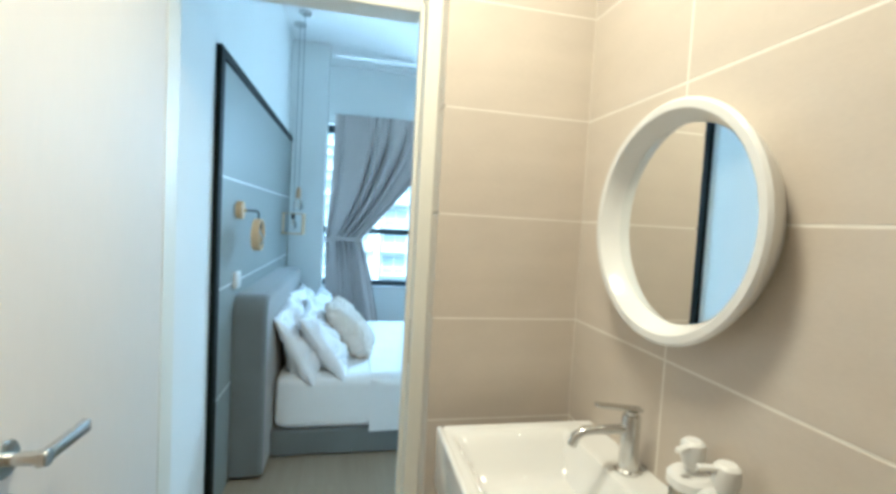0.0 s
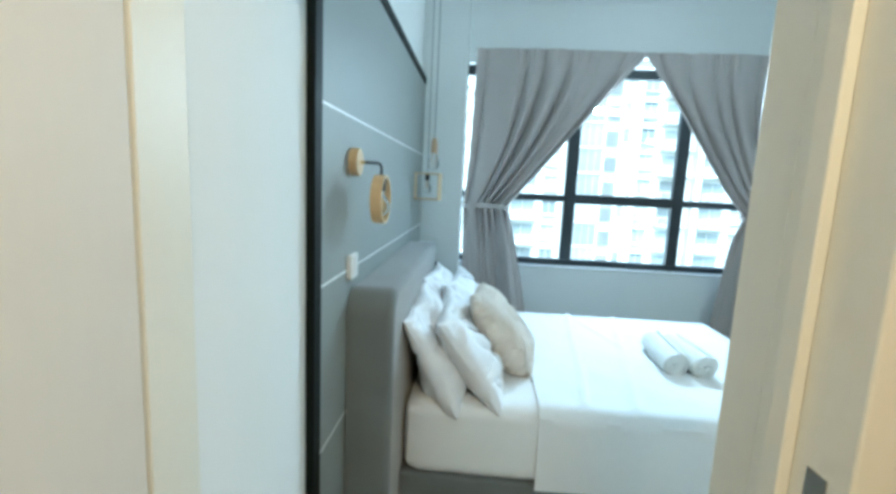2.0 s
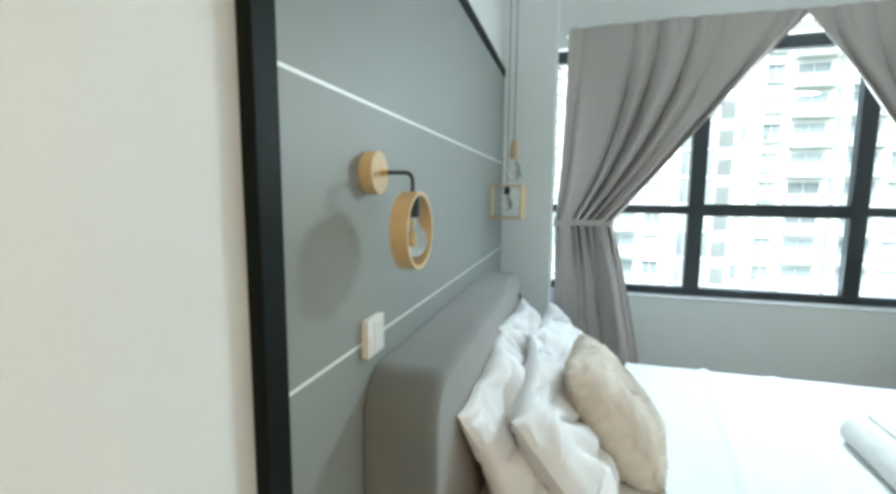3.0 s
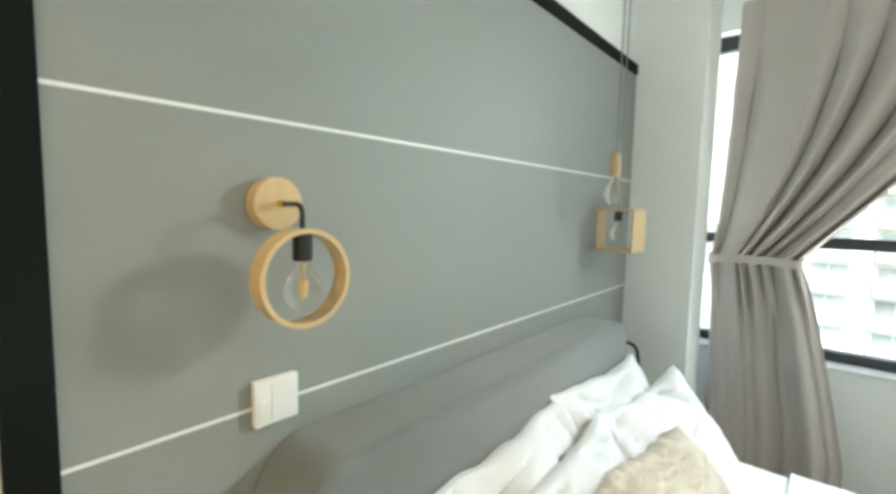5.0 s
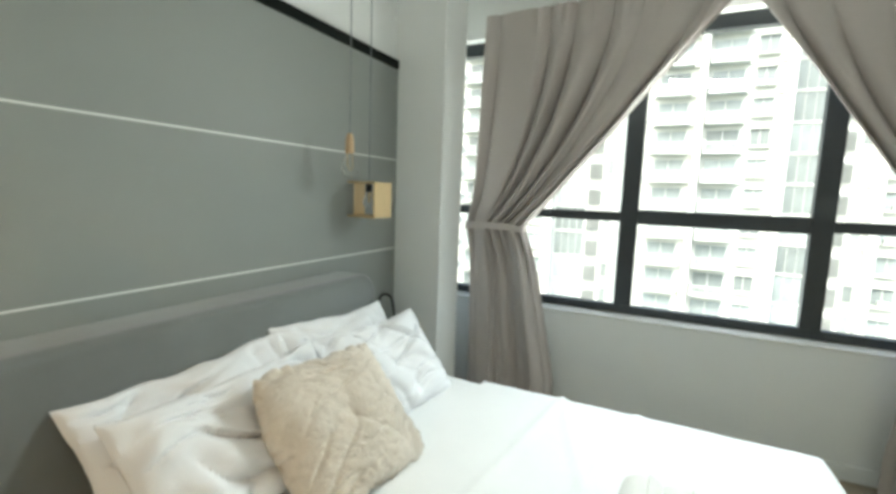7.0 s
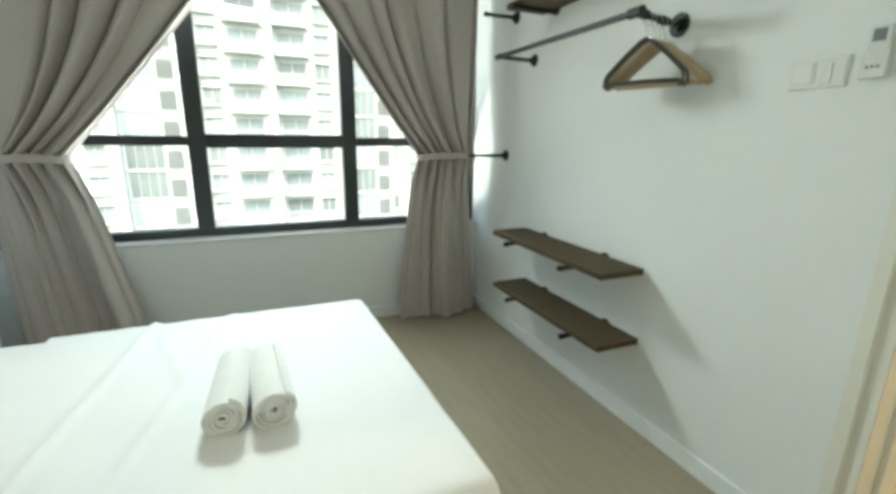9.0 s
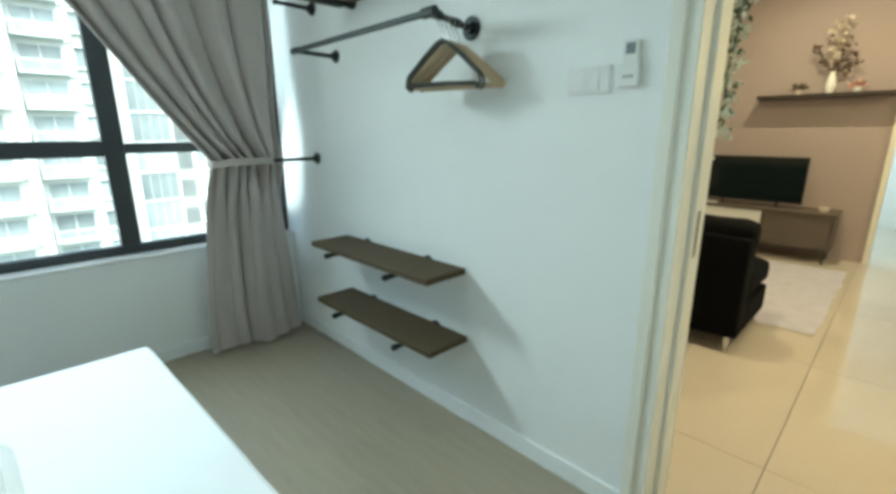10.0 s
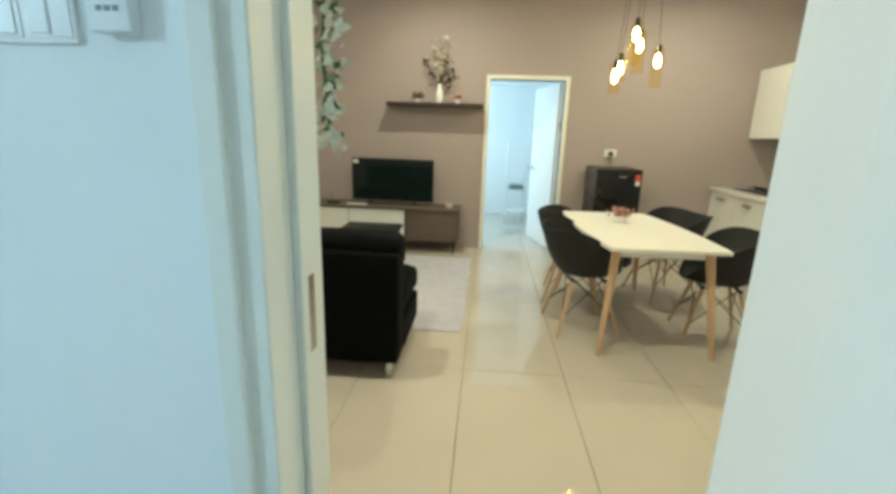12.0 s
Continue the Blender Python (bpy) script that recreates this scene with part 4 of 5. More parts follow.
cons = thing("tv_console", "long low brown and white television console", "tv console")
part("top_board", box((7.70, 1.30, 0.525), (8.12, 3.35, 0.55), 0.002), SMOKED, cons, "brown top board")
part("carcass", joined(box((7.74, 1.31, 0.15), (8.11, 3.34, 0.17)), box((7.74, 1.31, 0.17), (8.11, 1.335, 0.525)), box((8.09, 1.335, 0.17), (8.11, 3.34, 0.525)), box((7.74, 3.315, 0.17), (8.09, 3.34, 0.525))), SMOKED, cons)
part("cabinet_door", box((7.718, 1.338, 0.172), (7.738, 1.93, 0.522), 0.002), SMOKED, cons, "brown wooden cabinet door")
for k in range(2):
    part("drawer", box((7.716, 1.95 + k * 0.68, 0.18), (7.738, 2.62 + k * 0.68, 0.515), 0.003), WHITELAC, cons, "white lacquered drawer front")
for y in (1.36, 3.28):
    for x in (7.76, 8.06):
        part("leg", cyl((x, y, 0), (x, y, 0.151), 0.011, seg=10), PLASTIC, cons, "slim black leg")

tv = thing("television", "black flat-screen television on a low console", "television")
part("casing", box((7.855, 1.625, 0.60), (7.885, 2.615, 1.105), 0.006), PLASTIC, tv)
part("screen", box((7.852, 1.637, 0.622), (7.856, 2.603, 1.095), 0.001), SCREEN, tv, "dark glossy screen")
for y in (1.85, 2.39):
    part("foot", joined(box((7.78, y - 0.012, 0.55), (7.96, y + 0.012, 0.556), 0.002), box((7.86, y - 0.01, 0.555), (7.88, y + 0.01, 0.61), 0.002)), PLASTIC, tv)
part("sticker", box((7.8505, 2.53, 1.045), (7.852, 2.60, 1.085)), LABEL, tv, "pale sticker")

mb = thing("media_box", "small black media box on the console", "media box", pose(7.84, 2.84, 0.55))
part("body", box((-0.06, -0.07, 0), (0.06, 0.07, 0.03), 0.004), PLASTIC, mb)
part("antenna", cyl((0.03, 0.03, 0.03), (0.05, 0.05, 0.12), 0.004), PLASTIC, mb)
rem = part("remote_control", box((7.76, 2.42, 0.55), (7.81, 2.66, 0.568), 0.004), LABEL)
tagged(rem, "white remote control lying on the console", "remote control")
bowlp = thing("candle_pot", "small pale candle pot on the console", "candle", pose(7.86, 1.43, 0.55))
part("pot", lathe([(0.0001, 0), (0.04, 0), (0.05, 0.045), (0.044, 0.045), (0.036, 0.012), (0.0001, 0.012)], 18), PETALW, bowlp, "", True)
part("wax", lathe([(0.0001, 0.035), (0.043, 0.035)], 18), TABLETOP, bowlp)

fs = part("floating_shelf", box((7.93, 1.085, 1.715), (8.15, 2.215, 1.757), 0.003), DARKWOOD)
tagged(fs, "dark wooden floating shelf on the mauve wall", "shelf")


def leaf_cluster(bm, c, n, spread, size, rng, up=0.4):
    for _ in range(n):
        d = Vector((rng.gauss(0, 1), rng.gauss(0, 1), rng.gauss(up, 1))).normalized()
        p = Vector(c) + Vector((rng.gauss(0, spread[0]), rng.gauss(0, spread[1]), rng.gauss(0, spread[2])))
        s = d.cross(Vector((rng.random(), rng.random(), rng.random() + 0.2))).normalized()
        nrm = d.cross(s)
        L = size * rng.uniform(0.6, 1.3)
        w = L * 0.36
        v = [bm.verts.new(q) for q in (p, p + d * L * 0.45 + s * w + nrm * L * 0.08, p + d * L, p + d * L * 0.45 - s * w + nrm * L * 0.08)]
        bm.faces.new(v)
    return bm


rng = random.Random(11)
va = thing("flower_vase", "white vase with cream blossom stems on a dark shelf", "vase", pose(8.04, 1.60, 1.757))
part("vase", lathe([(0.0001, 0), (0.032, 0), (0.042, 0.03), (0.046, 0.09), (0.036, 0.15), (0.024, 0.19), (0.030, 0.215), (0.022, 0.215), (0.018, 0.19), (0.0001, 0.16)], 24), CERAMIC, va, "", True)
stems, bl, lf = [], bmesh.new(), bmesh.new()
for k, (dx, dy, h) in enumerate(((0, 0.01, 0.66), (0.02, 0.06, 0.58), (-0.02, 0.17, 0.46), (0, -0.10, 0.46), (0.02, -0.18, 0.32), (0, -0.05, 0.70))):
    pts = [(0, 0, 0.16), (dx * 0.4, dy * 0.35, 0.16 + (h - 0.16) * 0.5), (dx, dy, h)]
    stems.append(tube(pts, 0.003, 6))
    for q in range(7):
        f = 0.35 + 0.65 * q / 6
        leaf_cluster(bl if k in (0, 5, 1) else lf, (dx * f, dy * f, 0.16 + (h - 0.16) * f), 9 if k in (0, 5, 1) else 5, (0.018, 0.022, 0.022), 0.044, rng)
part("stem", joined(*stems), TWIG, va)
part("blossom", bl, PETALW, va, "cream blossom", False, "stuff")
part("foliage", lf, TWIG, va, "dry brown foliage", False, "stuff")
for nm, lb, ct2, y, mp, ml in (("potted_plant", "small dark plant in a pale bowl on a shelf", "plant", 1.86, PETALW, TWIG), ("potted_plant", "small plant in a white pot on a shelf", "plant", 1.385, CERAMIC, PETALP)):
    pp = thing(nm, lb, ct2, pose(8.04, y, 1.757), "plants on the shelf")
    part("pot", lathe([(0.0001, 0), (0.030, 0), (0.042, 0.05), (0.036, 0.05), (0.0001, 0.03)], 18), mp, pp, "", True)
    part("foliage", leaf_cluster(bmesh.new(), (0, 0, 0.07), 60, (0.02, 0.035, 0.014), 0.04, rng), ml, pp, "", False, "stuff")

vine = thing("hanging_vine", "trailing artificial vine with pale green leaves by the doorway", "vine", pose(3.45, 1.325, 0))
part("stem", joined(tube([(-0.02, 0.045, 2.12), (0.0, 0.0, 2.06), (0.015, -0.01, 1.8), (0.0, 0.01, 1.55), (0.005, 0.0, 1.40)], 0.004, 6), tube([(-0.02, 0.045, 2.11), (0.01, -0.03, 2.0), (0.0, -0.015, 1.72)], 0.003, 6)), LEAFG, vine)
g, w = bmesh.new(), bmesh.new()
for k in range(60):
    z = 2.10 - 0.72 * k / 59
    leaf_cluster(g if k % 4 == 0 else w, (0.005, 0.0, z), 5, (0.016, 0.018 * (1 - 0.4 * k / 59), 0.015), 0.027, rng, -0.7)
part("leaves_green", g, LEAFG, vine, "", False, "stuff")
part("leaves_pale", w, LEAFW, vine, "pale variegated leaves", False, "stuff")

# ---- living room: dining side ----
dt = thing("dining_table", "white-topped dining table with pale wooden legs", "dining table", pose(6.07, -0.14, 0, 0, 0, 3))


def boat_top():
    bm = bmesh.new()
    n = 20
    pts = []
    for k in range(n + 1):
        a = -1 + 2 * k / n
        pts.append((0.72 * a, 0.42 - 0.045 * a * a))
    for k in range(n + 1):
        a = 1 - 2 * k / n
        pts.append((0.72 * a, -0.42 + 0.045 * a * a))
    lo = [bm.verts.new((x, y, 0.722)) for x, y in pts]
    hi = [bm.verts.new((x, y, 0.745)) for x, y in pts]
    bm.faces.new(hi)
    bm.faces.new(lo[::-1])
    for i in range(len(pts)):
        j = (i + 1) % len(pts)
        bm.faces.new((lo[i], lo[j], hi[j], hi[i]))
    return bm


part("tabletop", boat_top(), TABLETOP, dt, "white laminate boat-shaped top")
part("apron", joined(box((-0.58, 0.28, 0.66), (0.58, 0.30, 0.722)), box((-0.58, -0.30, 0.66), (0.58, -0.28, 0.722)), box((-0.60, -0.30, 0.66), (-0.58, 0.30, 0.722)), box((0.58, -0.30, 0.66), (0.60, 0.30, 0.722))), WHITELAC, dt, "white apron under the top")
for sx in (-1, 1):
    for sy in (-1, 1):
        part("leg", cyl((sx * 0.70, sy * 0.375, 0), (sx * 0.60, sy * 0.30, 0.722), 0.017, 0.031, 18), OAK, dt, "tapered pale wooden leg", True)


def shell_seat(u, v):
    a = 2 * math.pi * u
    back = 0.5 - 0.5 * math.cos(a)
    side = math.sin(a) ** 2
    rim = 0.03 + 0.235 * side + 0.315 * back ** 2.2
    rx, ry = 0.325 - 0.02 * (1 - back), 0.27
    r = v ** 0.75
    fx = math.cos(a) * ry * r - (0.04 * back * v ** 3)
    return (math.sin(a) * rx * r, fx - 0.02, 0.425 + rim * v ** 3.2 + 0.012 * (1 - v))


def chair(m):
    c = thing("dining_chair", "black moulded armchair with wooden dowel legs at the table", "chair", m, "chairs round the table")
    part("seat_shell", sheet(44, 16, shell_seat, 0.007), CHAIRBLACK, c, "black plastic bucket seat", True)
    for sx in (-1, 1):
        for sy in (-1, 1):
            part("leg", cyl((sx * 0.235, sy * 0.225, 0), (sx * 0.13, sy * 0.12, 0.40), 0.010, 0.014, 10), OAK, c, "pale wooden dowel leg", True)
        part("strut", joined(tube([(sx * 0.20, -0.19, 0.15), (sx * 0.10, 0.10, 0.40)], 0.0035, 6), tube([(sx * 0.20, 0.19, 0.15), (sx * 0.10, -0.10, 0.40)], 0.0035, 6), tube([(-0.20, sx * 0.19, 0.15), (0.10, sx * 0.10, 0.40)], 0.0035, 6), tube([(0.20, sx * 0.19, 0.15), (-0.10, sx * 0.10, 0.40)], 0.0035, 6)), PLASTIC, c, "black wire bracing")
    for y in (-0.12, 0.12):
        part("mount", box((-0.14, y - 0.01, 0.395), (0.14, y + 0.01, 0.42), 0.003), PLASTIC, c)
    return c


c0 = chair(pose(5.82, 0.24, 0, 0, 0, 186))
copy_thing(c0, pose(6.50, 0.20, 0, 0, 0, 172))
copy_thing(c0, pose(5.78, -0.70, 0, 0, 0, -12))
copy_thing(c0, pose(6.68, -0.66, 0, 0, 0, 14))

fp = thing("flower_pot", "small pot of dusty pink flowers on the dining table", "flowers", pose(6.30, -0.12, 0.745))
part("pot", lathe([(0.0001, 0), (0.038, 0), (0.048, 0.05), (0.042, 0.05), (0.0001, 0.035)], 18), CERAMIC, fp, "", True)
part("blossom", leaf_cluster(bmesh.new(), (0, 0, 0.075), 150, (0.026, 0.036, 0.013), 0.034, rng), PETALP, fp, "", False, "stuff")
part("foliage", leaf_cluster(bmesh.new(), (0, 0, 0.05), 40, (0.022, 0.026, 0.006), 0.03, rng), LEAFG, fp, "", False, "stuff")

pcl = thing("pendant_cluster", "cluster of lit amber glass tube pendants over the table", "pendant lamp", pose(6.1, -0.03, 0))
part("ceiling_plate", lathe([(0.0001, 3.05), (0.14, 3.05), (0.14, 3.02), (0.0001, 3.02)], 32), PLASTIC, pcl, "black ceiling plate", True)
for dx, dy, z0, z1 in ((0.0, 0.136, 1.73, 1.93), (-0.05, 0.035, 1.92, 2.20), (0.06, -0.03, 1.88, 2.15), (0.0, -0.15, 1.78, 2.04), (0.12, 0.075, 1.83, 2.0)):
    part("cord", tube([(dx * 0.5, dy * 0.5, 3.02), (dx, dy, z1 + 0.02)], 0.002, 6), PLASTIC, pcl)
    gl = part("glass_tube", sheet(24, 2, lambda u, v, dx=dx, dy=dy, z0=z0, z1=z1: (dx + 0.040 * math.cos(6.28319 * u), dy + 0.040 * math.sin(6.28319 * u), z0 + (z1 - z0) * v), 0.003), AMBER, pcl, "amber glass tube", True)
    gl.visible_shadow = False
    part("socket_cap", cyl((dx, dy, z1 - 0.03), (dx, dy, z1 + 0.03), 0.018, seg=14), PLASTIC, gl, "dark socket cap")
    part("bulb", lathe([(0.0001, z1 - 0.03), (0.010, z1 - 0.035), (0.018, z1 - 0.07), (0.016, z1 - 0.11), (0.0001, z1 - 0.125)], 14, Matrix.Translation((dx, dy, 0))), LIT, gl, "lit warm bulb", True)

fr = thing("fridge", "small black fridge against the mauve wall", "fridge")
part("cabinet", box((7.61, -0.675, 0.02), (8.10, -0.185, 1.09), 0.006), FRIDGE, fr)
part("door", box((7.55, -0.675, 0.04), (7.607, -0.185, 1.09), 0.008), FRIDGE, fr, "black fridge door")
part("top_trim", box((7.56, -0.67, 1.09), (8.10, -0.19, 1.102), 0.003), PLASTIC, fr)
part("energy_label", box((7.548, -0.655, 0.97), (7.550, -0.60, 1.045)), RED, fr, "red energy label")
part("label", box((7.5475, -0.65, 0.93), (7.550, -0.605, 0.975)), LABEL, fr, "pale printed label")
part("badge", box((7.548, -0.50, 1.015), (7.550, -0.43, 1.025)), CHROME, fr, "small plain badge")
for x in (7.64, 8.05):
    for y in (-0.64, -0.22):
        part("foot", cyl((x, y, 0), (x, y, 0.021), 0.018, seg=10), PLASTIC, fr)
ws = thing("wall_socket", "white wall socket with a black plug above the fridge", "wall socket", pose(8.15, -0.46, 1.25, 0, 0, 180))
part("face_plate", box((0, -0.07, -0.043), (0.010, 0.07, 0.043), 0.002), SOCKETW, ws)
part("plug", box((0.010, -0.022, -0.022), (0.045, 0.022, 0.02), 0.004), PLASTIC, ws, "black plug")
part("cable", tube([(0.035, 0, -0.02), (0.04, 0.0, -0.09), (0.03, 0.01, -0.15)], 0.004, 6), PLASTIC, ws)

kb = thing("base_cabinet_run", "white kitchen base cabinets with flat doors", "kitchen cabinet")
part("carcass", box((6.0, -2.375, 0.09), (8.14, -1.70, 0.86)), WHITELAC, kb)
part("plinth", box((6.02, -2.37, 0), (8.14, -1.76, 0.09)), PLASTIC, kb)
for k in range(4):
    d = part("cabinet_door", box((6.005 + 0.533 * k, -1.699, 0.10), (6.530 + 0.533 * k, -1.680, 0.85), 0.002), WHITELAC, kb)
    part("handle", box((6.20 + 0.533 * k, -1.679, 0.78), (6.34 + 0.533 * k, -1.655, 0.792), 0.002), PLASTIC, d, "black bar handle")
wt = part("worktop", box((5.98, -2.375, 0.86), (8.145, -1.655, 0.90), 0.004), WORKTOP)
tagged(wt, "pale stone kitchen worktop on white cabinets", "worktop")
hob = thing("gas_hob", "black gas hob on the pale worktop", "hob")
part("plate", box((7.35, -2.25, 0.90), (7.95, -1.82, 0.912), 0.003), STEELDARK, hob)
for x in (7.50, 7.80):
    part("burner", cyl((x, -2.03, 0.912), (x, -2.03, 0.935), 0.05, 0.04, 20), STEELDARK, hob)
    part("pan_support", joined(box((x - 0.12, -2.038, 0.935), (x + 0.12, -2.022, 0.947)), box((x - 0.008, -2.15, 0.935), (x + 0.008, -1.91, 0.947))), STEELDARK, hob, "black pan support")
for k in range(3):
    wc = thing("wall_cabinet", "white kitchen wall cabinet with flat door", "kitchen cabinet", None, "kitchen wall cabinets")
    part("body", box((6.55 + 0.53 * k, -2.375, 1.47), (7.075 + 0.53 * k, -2.005, 2.21), 0.002), WHITELAC, wc)
    part("cabinet_door", box((6.552 + 0.53 * k, -2.004, 1.472), (7.073 + 0.53 * k, -1.985, 2.208), 0.002), WHITELAC, wc)

for x, y in ((4.6, 0.7), (4.6, 2.2), (7.0, 1.6), (7.0, -1.0)):
    dl = thing("downlight", "round recessed ceiling downlight, lit", "downlight", pose(x, y, 3.05), "living room downlights")
    part("rim", lathe([(0.088, 0.0), (0.105, 0.0), (0.105, -0.006), (0.088, -0.010), (0.088, 0.0)], 28), WHITELAC, dl, "", True)

rk = thing("white_rack", "white metal garment rack with two shelves", "rack", pose(10.15, 0.50, 0))
for x in (-0.2, 0.2):
    for y in (-0.16, 0.16):
        part("post", cyl((x, y, 0), (x, y, 1.55 if y < 0 else 1.30), 0.012, seg=10), WHITELAC, rk)
for z in (0.18, 0.55):
    part("shelf", box((-0.21, -0.17, z), (0.21, 0.17, z + 0.015), 0.003), WHITELAC, rk)
part("top_rail", joined(cyl((-0.2, -0.16, 1.55), (0.2, -0.16, 1.55), 0.012, seg=10), cyl((-0.2, 0.16, 1.30), (0.2, 0.16, 1.30), 0.012, seg=10)), WHITELAC, rk)
part("folded_cloth", rough_box((-0.15, -0.12, 0.565), (0.12, 0.12, 0.64), 0.02, 6, 0.006, 9, 3), GREYBTN, rk, "grey folded cloth", True)

# ---- outside: ground and the apartment tower across the street ----
gp = bmesh.new()
bmesh.ops.create_grid(gp, x_segments=1, y_segments=1, size=2500)
shell("ground", moved(gp, Matrix.Translation((0, 0, -46))), GROUNDM, "distant ground far below")
TY = 57.0
tower = thing("apartment_tower", "pale high-rise apartment tower with balconies and windows", "building", pose(0, TY, 0))
part("wall", box((-44, 0, -46), (48, 14, 22)), FACADE, tower)
part("roof", box((-44.4, -0.4, 22), (48.4, 14.4, 23)), FACADE2, tower)
part("ground_floor", box((-44.2, -0.2, -46), (48.2, 0.0, -41)), FACADE2, tower)
STOREY = 3.05
for k in range(12):
    x = -42 + 7.6 * k
    part("fin", box((x - 0.35, -1.3, -41), (x + 0.35, 0, 22)), FACADE if k % 3 else FACADE2, tower)


def shared(name, me, parent, x, z):
    o = new(name, me)
    o.parent = parent
    o.location = (x, 0, z)
    return o


def mesh_of(bm, material):
    bmesh.ops.recalc_face_normals(bm, faces=bm.faces[:])
    me = bpy.data.meshes.new("piece")
    bm.to_mesh(me)
    bm.free()
    me.materials.append(material)
    return me


bal = mesh_of(joined(box((-1.75, -1.35, -0.14), (1.75, 0, 0.06)), box((-1.75, -1.35, 0.98), (1.75, -1.29, 1.06)), box((-1.75, -1.35, 0.06), (-1.68, 0, 1.06)),
              *[box((-1.6 + 0.2 * k, -1.33, 0.06), (-1.56 + 0.2 * k, -1.30, 0.98)) for k in range(17)]), RAILGREY)
door_g = mesh_of(joined(box((-1.45, -0.03, 0.05), (-0.04, 0.0, 2.35)), box((0.04, -0.03, 0.05), (1.45, 0.0, 2.35))), TOWERGLASS)
win_g = mesh_of(joined(box((-0.85, -0.03, 0.75), (-0.03, 0.0, 2.4)), box((0.03, -0.03, 0.75), (0.85, 0.0, 2.4))), TOWERGLASS)
sill_g = mesh_of(joined(box((-1.0, -0.6, 0.52), (1.0, 0.0, 0.62)), box((-0.95, -0.35, 2.42), (0.95, 0, 2.5))), FACADE)
win_s = mesh_of(box((-0.38, -0.03, 0.7), (0.38, 0.0, 2.4)), TOWERGLASS)
glaze = mesh_of(joined(*[box((-1.7 + 0.86 * k, -0.05, 0.05), (-0.90 + 0.86 * k, 0.0, 2.72)) for k in range(4)]), TOWERGLASS)
louvre = mesh_of(joined(*[box((-0.75, -0.30, 0.1 + 0.22 * k), (0.75, -0.12, 0.17 + 0.22 * k)) for k in range(9)], box((-0.75, -0.04, 0.1), (0.75, 0.0, 2.1))), LOUVRE)
wash = mesh_of(joined(*[box((-0.5 + 0.25 * k, -1.1, 0.25 + 0.1 * (k % 2)), (-0.34 + 0.25 * k, -1.05, 1.0)) for k in range(5)]), LOUVRE)
box_ac = mesh_of(box((-0.4, -0.55, 0.62), (0.4, -0.10, 1.2)), FACADE2)
arng = random.Random(3)
for fl in range(-6, 7):
    z = fl * STOREY + 0.6
    part("floor_band", box((-44, -0.18, z - 0.2), (48, 0, z - 0.05)), FACADE2, tower)
    for k in range(0, 12):
        x = -42 + 7.6 * k
        if k % 3 == 0:
            shared("balcony", bal, tower, x + 2.3, z)
            shared("balcony_door", door_g, tower, x + 2.3, z)
            shared("window", win_g, tower, x + 5.6, z)
            shared("window_surround", sill_g, tower, x + 5.6, z)
        elif k % 3 == 1:
            shared("curtain_wall", glaze, tower, x + 2.3, z)
            shared("louvre_screen", louvre, tower, x + 5.0, z)
            shared("window", win_s, tower, x + 6.6, z)
        else:
            shared("window", win_g, tower, x + 1.6, z)
            shared("window_surround", sill_g, tower, x + 1.6, z)
            shared("balcony", bal, tower, x + 5.0, z)
            shared("balcony_door", door_g, tower, x + 5.0, z)
            if arng.random() < 0.4:
                shared("laundry_rack", wash, tower, x + 4.6 + arng.random(), z)
            if arng.random() < 0.6:
                shared("air_conditioner", box_ac, tower, x + 1.3 + arng.random() * 0.6, z)

# ---- tiles and planks ----
def piece(name, me, parent, loc):
    o = new(name, me)
    o.parent = parent
    o.location = loc
    return o


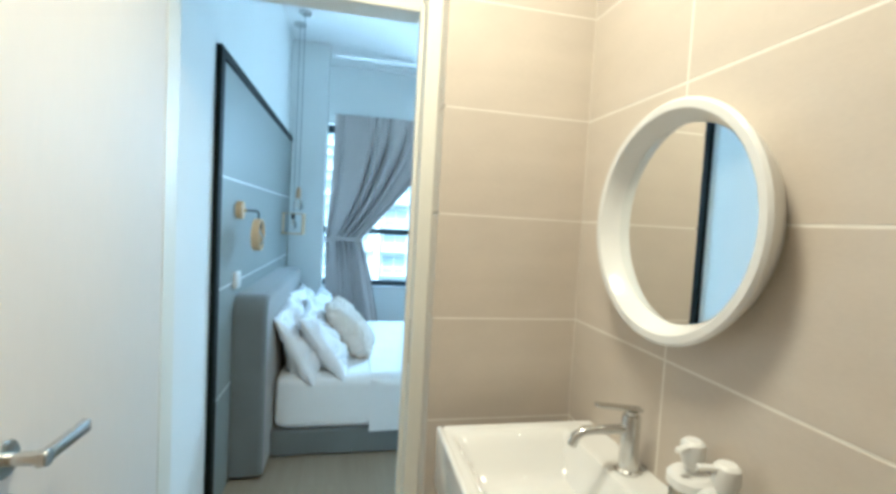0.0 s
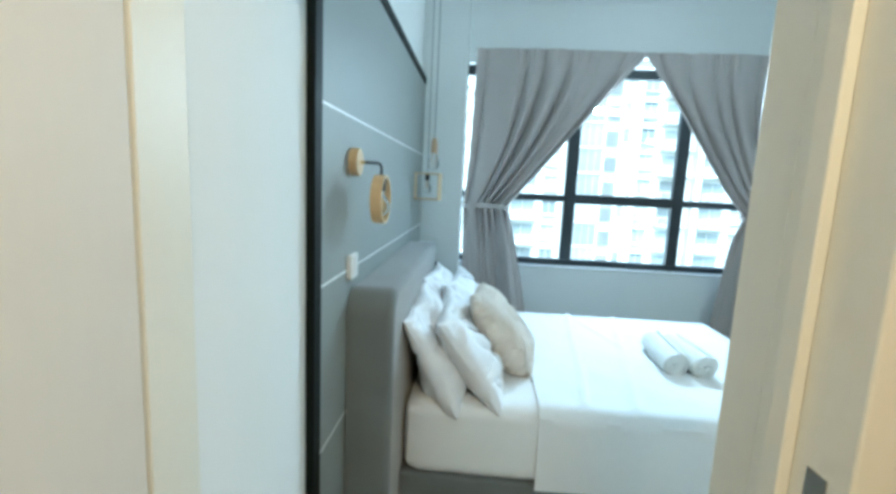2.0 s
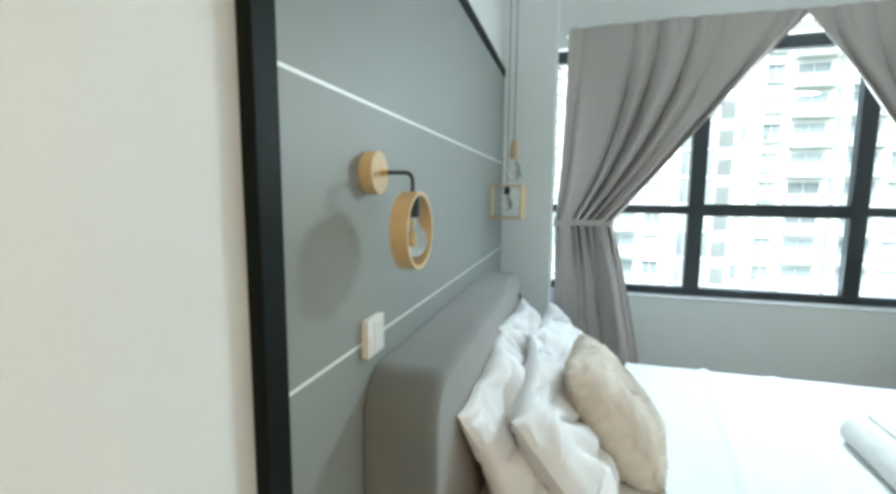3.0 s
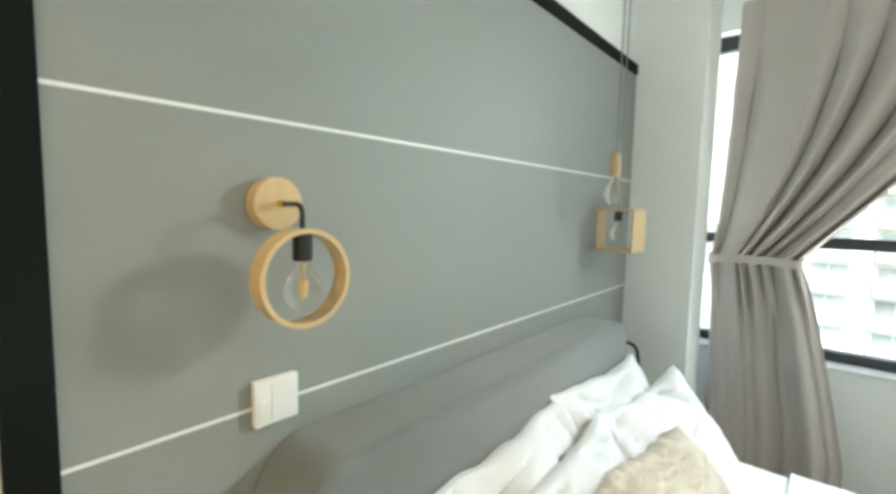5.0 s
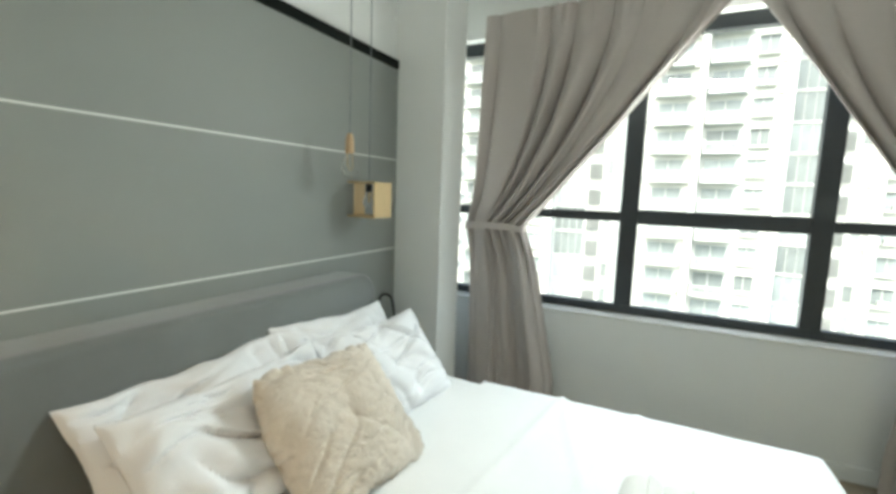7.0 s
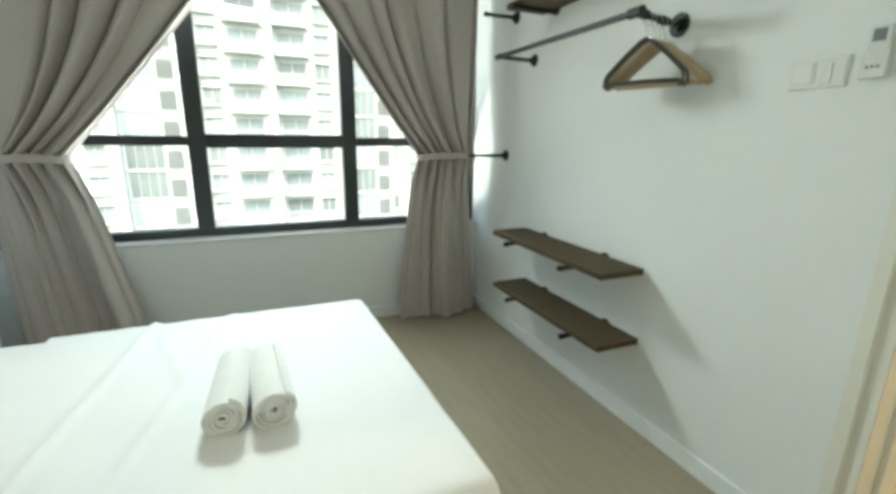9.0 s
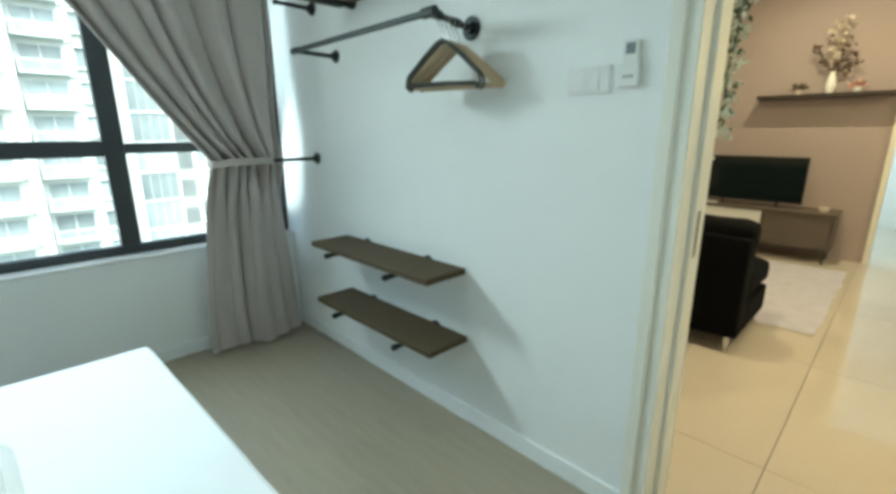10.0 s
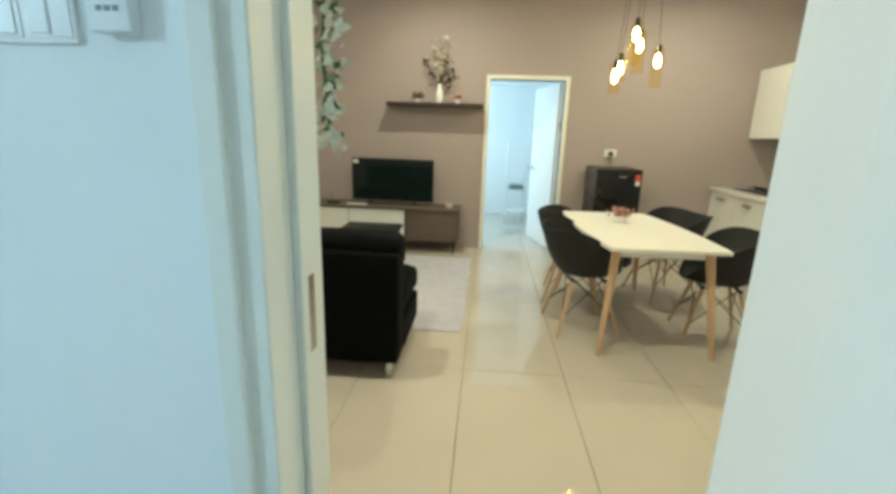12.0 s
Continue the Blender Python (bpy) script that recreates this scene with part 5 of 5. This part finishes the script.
bn = bpy.data.objects["wall_bath_north"]
be = bpy.data.objects["wall_bath_east"]
t_n = mesh_of(box((0, 0, 0), (0.445, 0.006, 0.2965), 0.0008, 1), TILE)
t_r = mesh_of(box((0, 0, 0), (0.006, 0.0958, 0.296), 0.0012, 1), TILE)
t_e = mesh_of(box((0, 0, 0), (0.006, 0.445, 0.296), 0.0012, 1), TILE)
t_e2 = mesh_of(box((0, 0, 0), (0.006, 0.596, 0.296), 0.0012, 1), TILE)
for r in range(8):
    z = 0.266 - 0.30 + 0.30 * r + 0.002
    piece("tile", t_n, bn, (0.8285, 0.155, z))
    piece("tile", t_r, bn, (0.828, 0.1612, z))
    piece("tile", t_e, be, (1.275, -0.247, z))
    for k in range(3):
        piece("tile", t_e2, be, (1.275, -0.249 - 0.6 * (k + 1) + 0.002, z))

fb = tagged(new("floor_bedroom"), "pale greige wood-look plank floor", "", "", "structure")
first_length = (0.62, 1.20, 0.93)
plank = {}
for c in range(17):
    x0 = -0.02 + 0.2 * c
    y = 0.385 if x0 > -0.1 else 0.4
    x1 = min(x0 + 0.2, 3.35)
    while y < 3.94:
        L = 1.2 if y > 0.5 else first_length[c % 3]
        y1 = min(y + L, 3.94)
        key = (round(x1 - x0, 3), round(y1 - y, 3))
        if key not in plank:
            plank[key] = mesh_of(box((0, 0, -0.012), (key[0] - 0.0005, key[1] - 0.0005, 0), 0.0003, 1), PLANK)
        if not (x0 > 3.17 and (y > 1.4)):
            piece("plank", plank[key], fb, (x0, y, 0))
        y = y1

fv = tagged(new("floor_living"), "glossy cream porcelain floor tiles", "", "", "structure")
t_f = mesh_of(box((0, 0, -0.012), (1.217, 0.607, 0.0), 0.001, 1), PORCELAIN)
for i in range(7):
    for j in range(-6, 6):
        x, y = 3.822 + 1.22 * i, 1.085 + 0.61 * j
        if y + 0.6 < -2.4 or y > 4.2:
            continue
        piece("floor_tile", t_f, fv, (x, y, 0))
t_h = mesh_of(box((0, 0, -0.012), (0.469, 0.607, 0.0), 0.001, 1), PORCELAIN)
for j in range(-6, 6):
    piece("floor_tile", t_h, fv, (3.351, 1.085 + 0.61 * j, 0))
